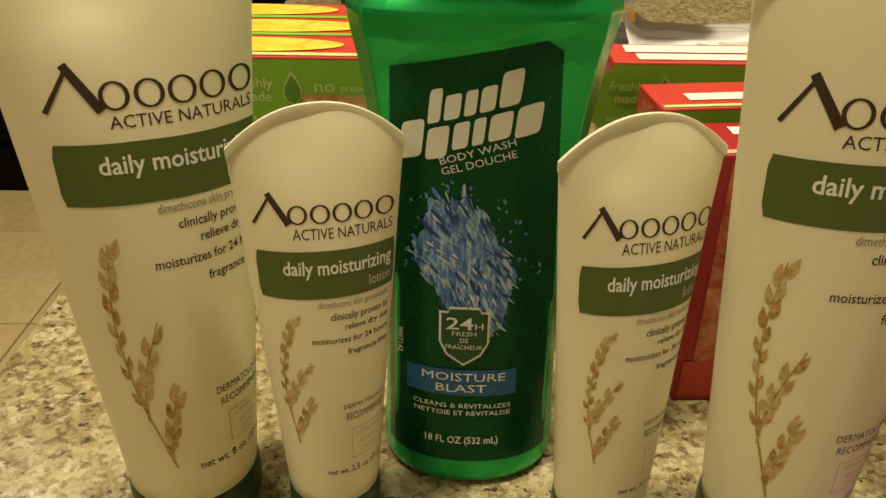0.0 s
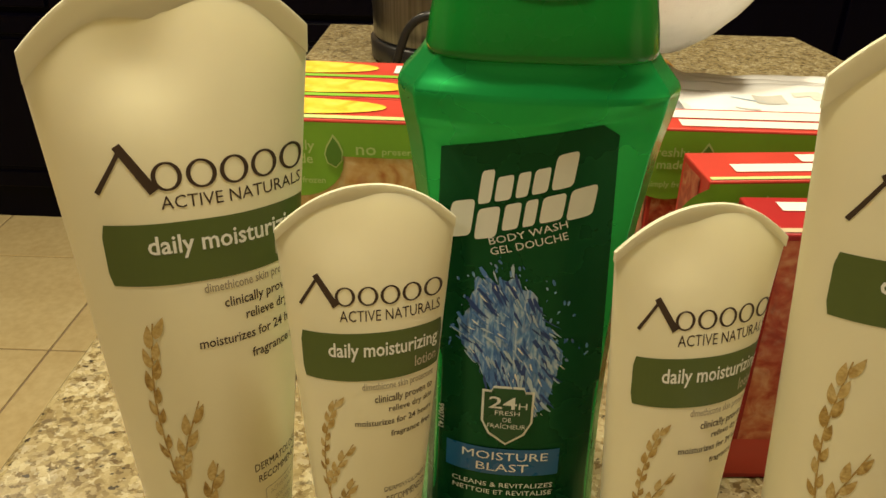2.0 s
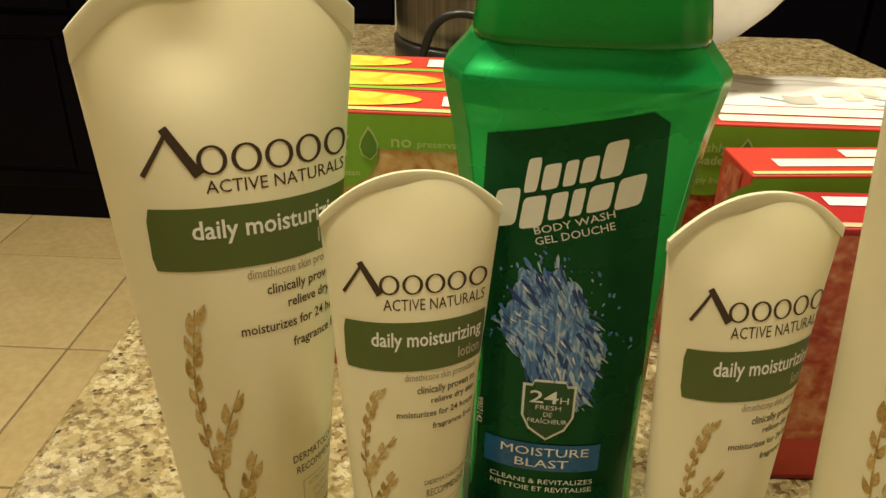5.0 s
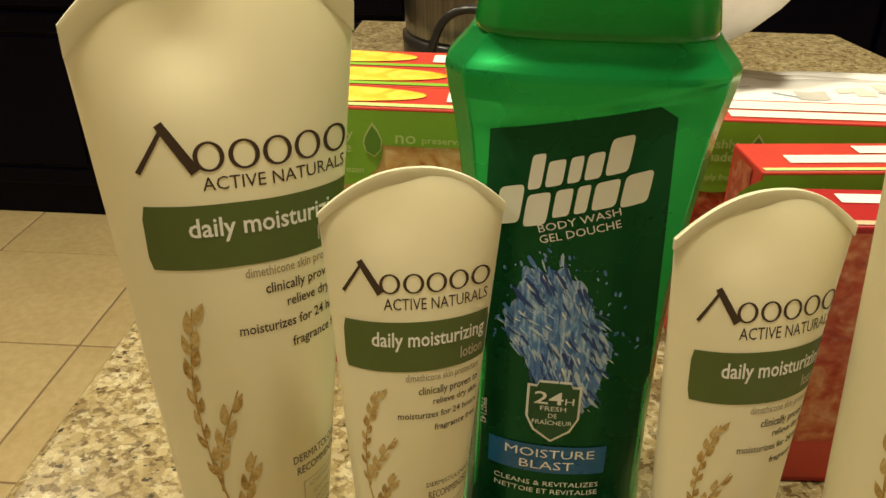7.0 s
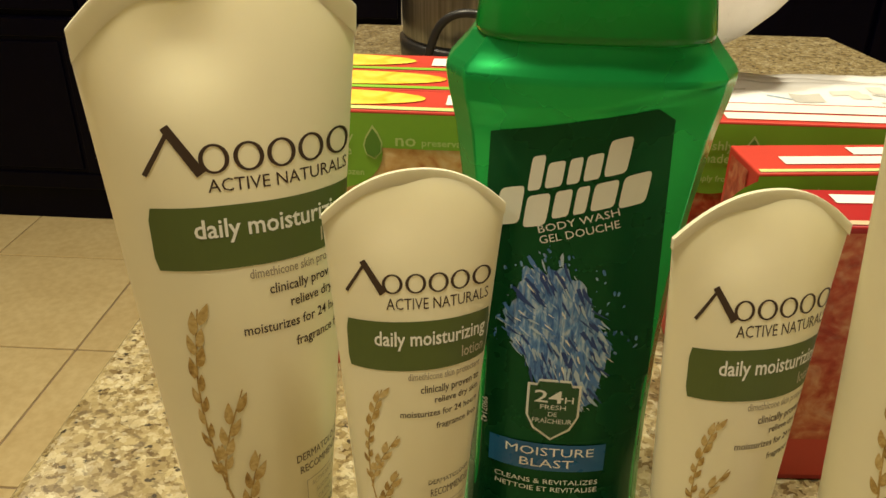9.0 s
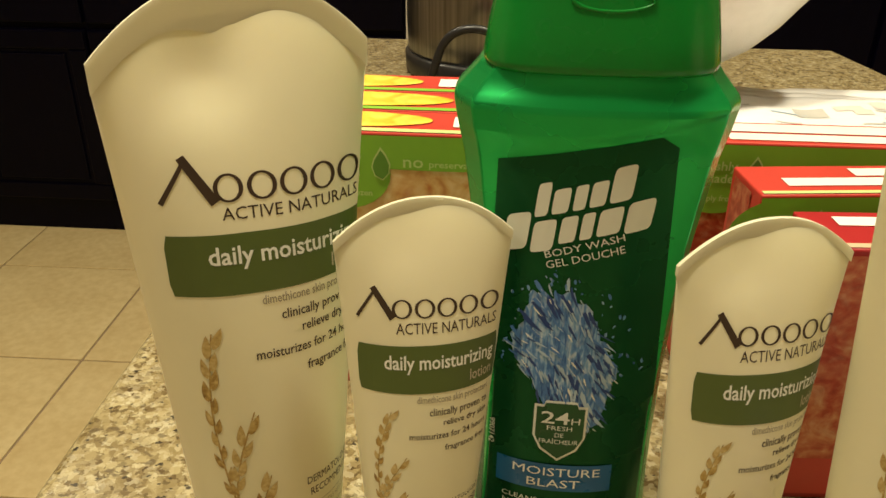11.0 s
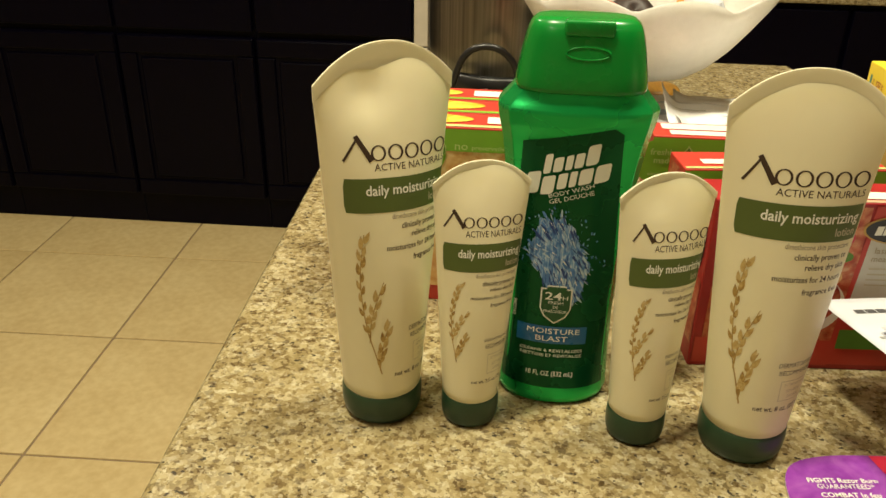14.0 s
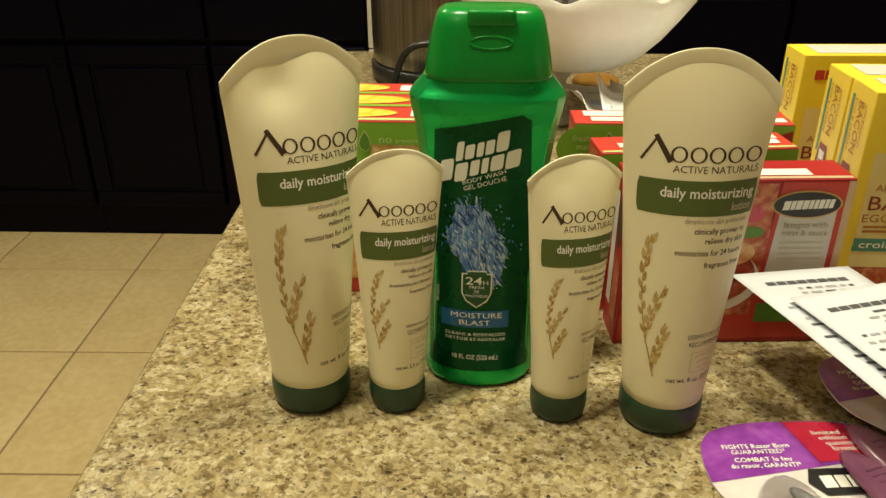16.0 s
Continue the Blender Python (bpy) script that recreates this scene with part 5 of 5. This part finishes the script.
rp = razor_pack(pose(0.1155, 0.2642, TOP, 0, 0, 8), "purple and white blister pack of razors lying on the worktop")
v, f = lathe([(0.80, 0.0), (1.0, 0.35), (0.96, 0.6), (0.78, 0.85), (0.45, 0.97), (0.02, 1.0)], 32)
for hx, hy, hz in ((0.1045, -0.061, 0.0016), (0.0905, -0.082, 0.0016)):
    ca, sa = math.cos(radians(17)), math.sin(radians(17))

    def lay(pts):
        return [(x * ca - y * sa + hx, x * sa + y * ca + hy, z + hz) for x, y, z in pts]

    hnd = mk("razor_handle", lay([(x * 0.0135, y * 0.056, z * 0.0085) for x, y, z in v]), f[:-2], M["mauve"], rp, True, "purple plastic razor handle")
    for q in range(6):
        bm = box_bm(-0.0062 + 0.0003 * q, 0.0062 - 0.0003 * q, 0.014 + 0.0042 * q, 0.0158 + 0.0042 * q, 0.0064, 0.0084, 0.0005, 1)
        for vert in bm.verts:
            vert.co = lay([tuple(vert.co)])[0]
        part("grip_rib", bm, M["mauve"], hnd)
razor_pack(pose(0.191, 0.321, TOP + 0.0115, 0, 0, 12), "purple razor blister pack under the receipts")


# ---- far end of the worktop ----
cook = holder("slow_cooker", SET @ pose(-0.083, 1.000, TOP), "stainless steel cylindrical cooker with a black base", "cooker")
v, f = lathe([(0.092, 0.0), (0.097, 0.003), (0.098, 0.022), (0.0945, 0.0245)], 64)
mk("base", v, f, M["black"], cook, True)
v, f = lathe([(0.0930, 0.0242), (0.0945, 0.028), (0.0955, 0.06), (0.0965, 0.17), (0.0970, 0.225), (0.0950, 0.228)], 72)
mk("steel_wall", v, f, M["steel"], cook, True)
v, f = lathe([(0.0965, 0.2283), (0.0985, 0.231), (0.0975, 0.237), (0.07, 0.255), (0.02, 0.262), (0.018, 0.278), (0.003, 0.281)], 48)
mk("lid", v, f, M["black"], cook, True)


def tube_along(points, r, n=10):
    pts = [Vector(q) for q in curve_through(points, 12)]
    vs, fs = [], []
    for i, q in enumerate(pts):
        d = (pts[min(i + 1, len(pts) - 1)] - pts[max(i - 1, 0)]).normalized()
        a = d.cross(Vector((0.13, 0.2, 1))).normalized()
        b = d.cross(a)
        for j in range(n):
            t = 2 * math.pi * j / n
            vs.append(q + a * r * math.cos(t) + b * r * math.sin(t))
        if i:
            fs += [((i - 1) * n + j, (i - 1) * n + (j + 1) % n, i * n + (j + 1) % n, i * n + j) for j in range(n)]
    fs += [tuple(range(n - 1, -1, -1)), tuple((len(pts) - 1) * n + j for j in range(n))]
    return vs, fs


v, f = tube_along([(-0.245, 0.93, TOP + 0.0042), (-0.19, 0.885, TOP + 0.0042), (-0.145, 0.862, TOP + 0.0045), (-0.132, 0.856, TOP + 0.022), (-0.118, 0.855, TOP + 0.060), (-0.098, 0.855, TOP + 0.074),
                   (-0.072, 0.857, TOP + 0.070), (-0.054, 0.860, TOP + 0.046), (-0.057, 0.865, TOP + 0.012), (-0.075, 0.868, TOP + 0.0045), (-0.11, 0.872, TOP + 0.0045), (-0.13, 0.885, TOP + 0.0045), (-0.09, 0.896, TOP + 0.010)], 0.0042)
cord = mk("power_cord", v, f, M["black"], None, True)
cord.matrix_basis = SET
tagged(cord, "black power cord looped in front of the cooker", "cord")
v, f = tube_along([(-0.155, 0.868, TOP + 0.006), (-0.12, 0.852, TOP + 0.007), (-0.08, 0.849, TOP + 0.007), (-0.045, 0.856, TOP + 0.006)], 0.006)
cord2 = mk("power_cord", v, f, M["black"], None, True)
cord2.matrix_basis = SET
tagged(cord2, "bundled black power cord lying at the cooker's base", "cord")

bowl = holder("fruit_bowl", SET @ pose(0.078, 0.812, TOP) @ Matrix.Diagonal((1, 1, 1.06, 1)), "white scalloped ceramic fruit bowl on a low foot", "bowl")


def scallop(s_, a):
    t = max(0.0, (s_ - 0.35) / 0.65)
    w = abs(math.sin(4 * a + 0.5))
    return 0.006 * t * (w - 0.5), 0.013 * t * t * (w - 0.45)


out_p = [(0.036, 0.058), (0.055, 0.062), (0.076, 0.074), (0.096, 0.092), (0.113, 0.112), (0.127, 0.130), (0.135, 0.142)]
in_p = [(0.132, 0.1425), (0.122, 0.129), (0.108, 0.112), (0.090, 0.096), (0.070, 0.080), (0.050, 0.069), (0.01, 0.066)]
prof = out_p + in_p
vs, fs = [], []
NB = 128
for k, (r_, z_) in enumerate(prof):
    s_ = k / 6 if k < 7 else (13 - k) / 6
    for j in range(NB):
        a = 2 * math.pi * j / NB
        dr, dz = scallop(s_, a)
        vs.append(((r_ + dr) * math.cos(a), (r_ + dr) * math.sin(a) * 0.70, z_ + dz))
for k in range(len(prof) - 1):
    for j in range(NB):
        fs.append((k * NB + j, k * NB + (j + 1) % NB, (k + 1) * NB + (j + 1) % NB, (k + 1) * NB + j))
fs += [tuple(range(NB - 1, -1, -1)), tuple((len(prof) - 1) * NB + j for j in range(NB))]
mk("basin", vs, fs, M["ceramic"], bowl, True)
v, f = lathe([(0.040, 0.0), (0.041, 0.003), (0.034, 0.010), (0.029, 0.024), (0.030, 0.046), (0.042, 0.0605)], 48)
mk("foot", [(x - 0.034, y * 0.8, z) for x, y, z in v], f, M["ceramic"], bowl, True)


def round_fruit(name, m, r_, mat, label, category):
    v, f = lathe([(0.04, -0.86), (0.42, -0.92), (0.74, -0.72), (0.95, -0.3), (1.0, 0.08), (0.92, 0.45), (0.70, 0.75), (0.42, 0.89), (0.18, 0.86), (0.05, 0.74)], 28)
    ob = mk(name, [(x * r_, y * r_, z * r_) for x, y, z in v], f, mat, None, True)
    ob.matrix_basis = SET @ m
    tagged(ob, label, category)
    return ob


BZ0 = TOP + 0.066
round_fruit("apple", pose(0.032, 0.792, BZ0 + 0.048, 20, 10, 0), 0.031, M["apple"], "red apple in the white bowl", "apple")
round_fruit("apple", pose(0.100, 0.782, BZ0 + 0.046, -25, 15, 40), 0.031, M["apple"], "red apple with a yellow blush in the white bowl", "apple")
round_fruit("orange_fruit", pose(0.018, 0.828, BZ0 + 0.052, 0, 30, 0), 0.029, M["fruit"], "orange in the back of the white bowl", "orange")
round_fruit("avocado", pose(0.068, 0.834, BZ0 + 0.048, 40, 0, 10), 0.029, M["darkfruit"], "dark ripe avocado in the white bowl", "avocado")
round_fruit("orange_fruit", pose(0.132, 0.826, BZ0 + 0.052, 0, 10, 60), 0.028, M["fruit"], "orange near the rim of the white bowl", "orange")
vs, fs = lathe([(0.002, -0.02), (0.018, -0.014), (0.026, 0.0), (0.022, 0.012), (0.010, 0.019), (0.001, 0.021)], 26)
vs = [(x * (1 + 0.5 * noise.noise((x * 90, y * 90, z * 90))), y * (1 + 0.5 * noise.noise((x * 80 + 5, y * 80, z * 80))), z * (1 + 0.4 * noise.noise((x * 70, y * 70 + 9, z * 70)))) for x, y, z in vs]
wad = mk("crumpled_wrapper", [(x * 0.8 + 0.138, y * 0.8 + 0.790, z + BZ0 + 0.070) for x, y, z in vs], fs, M["paper"])
wad.matrix_basis = SET
tagged(wad, "crumpled pale wrapper on top of the fruit", "wrapper")

v, f = lathe([(0.026, 0.0), (0.030, 0.003), (0.0305, 0.010), (0.027, 0.0135), (0.010, 0.0145), (0.001, 0.0146)], 36)
lid = mk("wooden_lid", v, f, M["amber"], None, True)
lid.matrix_basis = SET @ pose(0.121, 0.955, TOP)
tagged(lid, "round honey-coloured wooden lid lying on the worktop", "lid")


def flyer(k, m, w, d, label):
    rng_ = random.Random(k)
    nx, ny = 40, 26

    def hz(u, v):
        z = 0.005 * k + 0.004 * noise.noise((u * 3.1 + k * 7, v * 2.7, k)) + 0.0015 * noise.noise((u * 9, v * 8, k + 3)) + 0.028
        z += 0.032 * max(0, 1 - u / 0.13) ** 2 * (0.55 + 0.45 * math.sin(v * 5 + k * 1.3 - 0.6))
        return max(0.0008 + 0.0015 * k, z)

    vs, fs = [], []
    for j in range(ny + 1):
        for i in range(nx + 1):
            u, v = i / nx, j / ny
            z = hz(u, v)
            vs.append((u * w, v * d, z))
    for j in range(ny):
        for i in range(nx):
            a = j * (nx + 1) + i
            fs.append((a, a + 1, a + nx + 2, a + nx + 1))
    ob = mk("flyer", vs, fs, M["flyer"], None, True)
    ob.matrix_basis = SET @ m
    md = ob.modifiers.new("paper", "SOLIDIFY")
    md.thickness, md.offset = 0.0003, -1
    tagged(ob, label, "flyer", "loose flyers")
    # printed blocks and lines of type that follow the sheet
    for _ in range(26):
        u0, v0 = rng_.uniform(0.03, 0.82), rng_.uniform(0.03, 0.9)
        big_ = rng_.random() < 0.4
        du, dv = (rng_.uniform(0.06, 0.14), rng_.uniform(0.05, 0.10)) if big_ else (rng_.uniform(0.06, 0.16), 0.012)
        pv, pf = [], []
        for j in range(4):
            for i in range(7):
                u, v = u0 + du * i / 6, v0 + dv * j / 3
                pv.append((u * w, v * d, hz(u, v) + 0.0006))
        for j in range(3):
            for i in range(6):
                a = j * 7 + i
                pf.append((a, a + 1, a + 8, a + 7))
        mk("printed_picture" if big_ else "printed_line", pv, pf, M[rng_.choice(["palewater", "palewater", "palewater", "palegrey", "palegrey", "cwhite"] if big_ else ["palegrey", "palegrey", "palegrey", "palewater"])], ob)


flyer(0, pose(0.094, 0.545, TOP, 0, 0, 4), 0.235, 0.31, "rumpled glossy printed shopping flyer on the worktop")
flyer(1, pose(0.102, 0.565, TOP, 0, 0, -5), 0.215, 0.28, "curled colour-printed flyer on top of another")
flyer(2, pose(0.112, 0.580, TOP, 0, 0, 2), 0.19, 0.22, "white and blue folded flyer with lifted edge")

# ---- floor tiles ----
PITCH, JOINT = 0.458, 0.006
a = (PITCH - JOINT) / 2
bm = box_bm(-a, a, -a, a, -0.008, 0.0, 0.0018, 2)
tile_me = bpy.data.meshes.new("tile")
bm.to_mesh(tile_me)
bm.free()
tile_me.materials.append(M["tile"])
TA = radians(7.1)
for i in range(-6, 10):
    for j in range(-10, 5):
        cx, cy = (i + 0.5) * PITCH, (j + 0.5) * PITCH
        x, y = -1.167 + cx * math.cos(TA) - cy * math.sin(TA), 1.531 + cx * math.sin(TA) + cy * math.cos(TA)
        if -3.15 < x < 2.55 and -2.55 < y < 2.95:
            t = new("tile", tile_me)
            t.matrix_basis = K.inverted() @ pose(x, y, 0.0, 0, 0, 7.1)
            t.parent = floor_ob
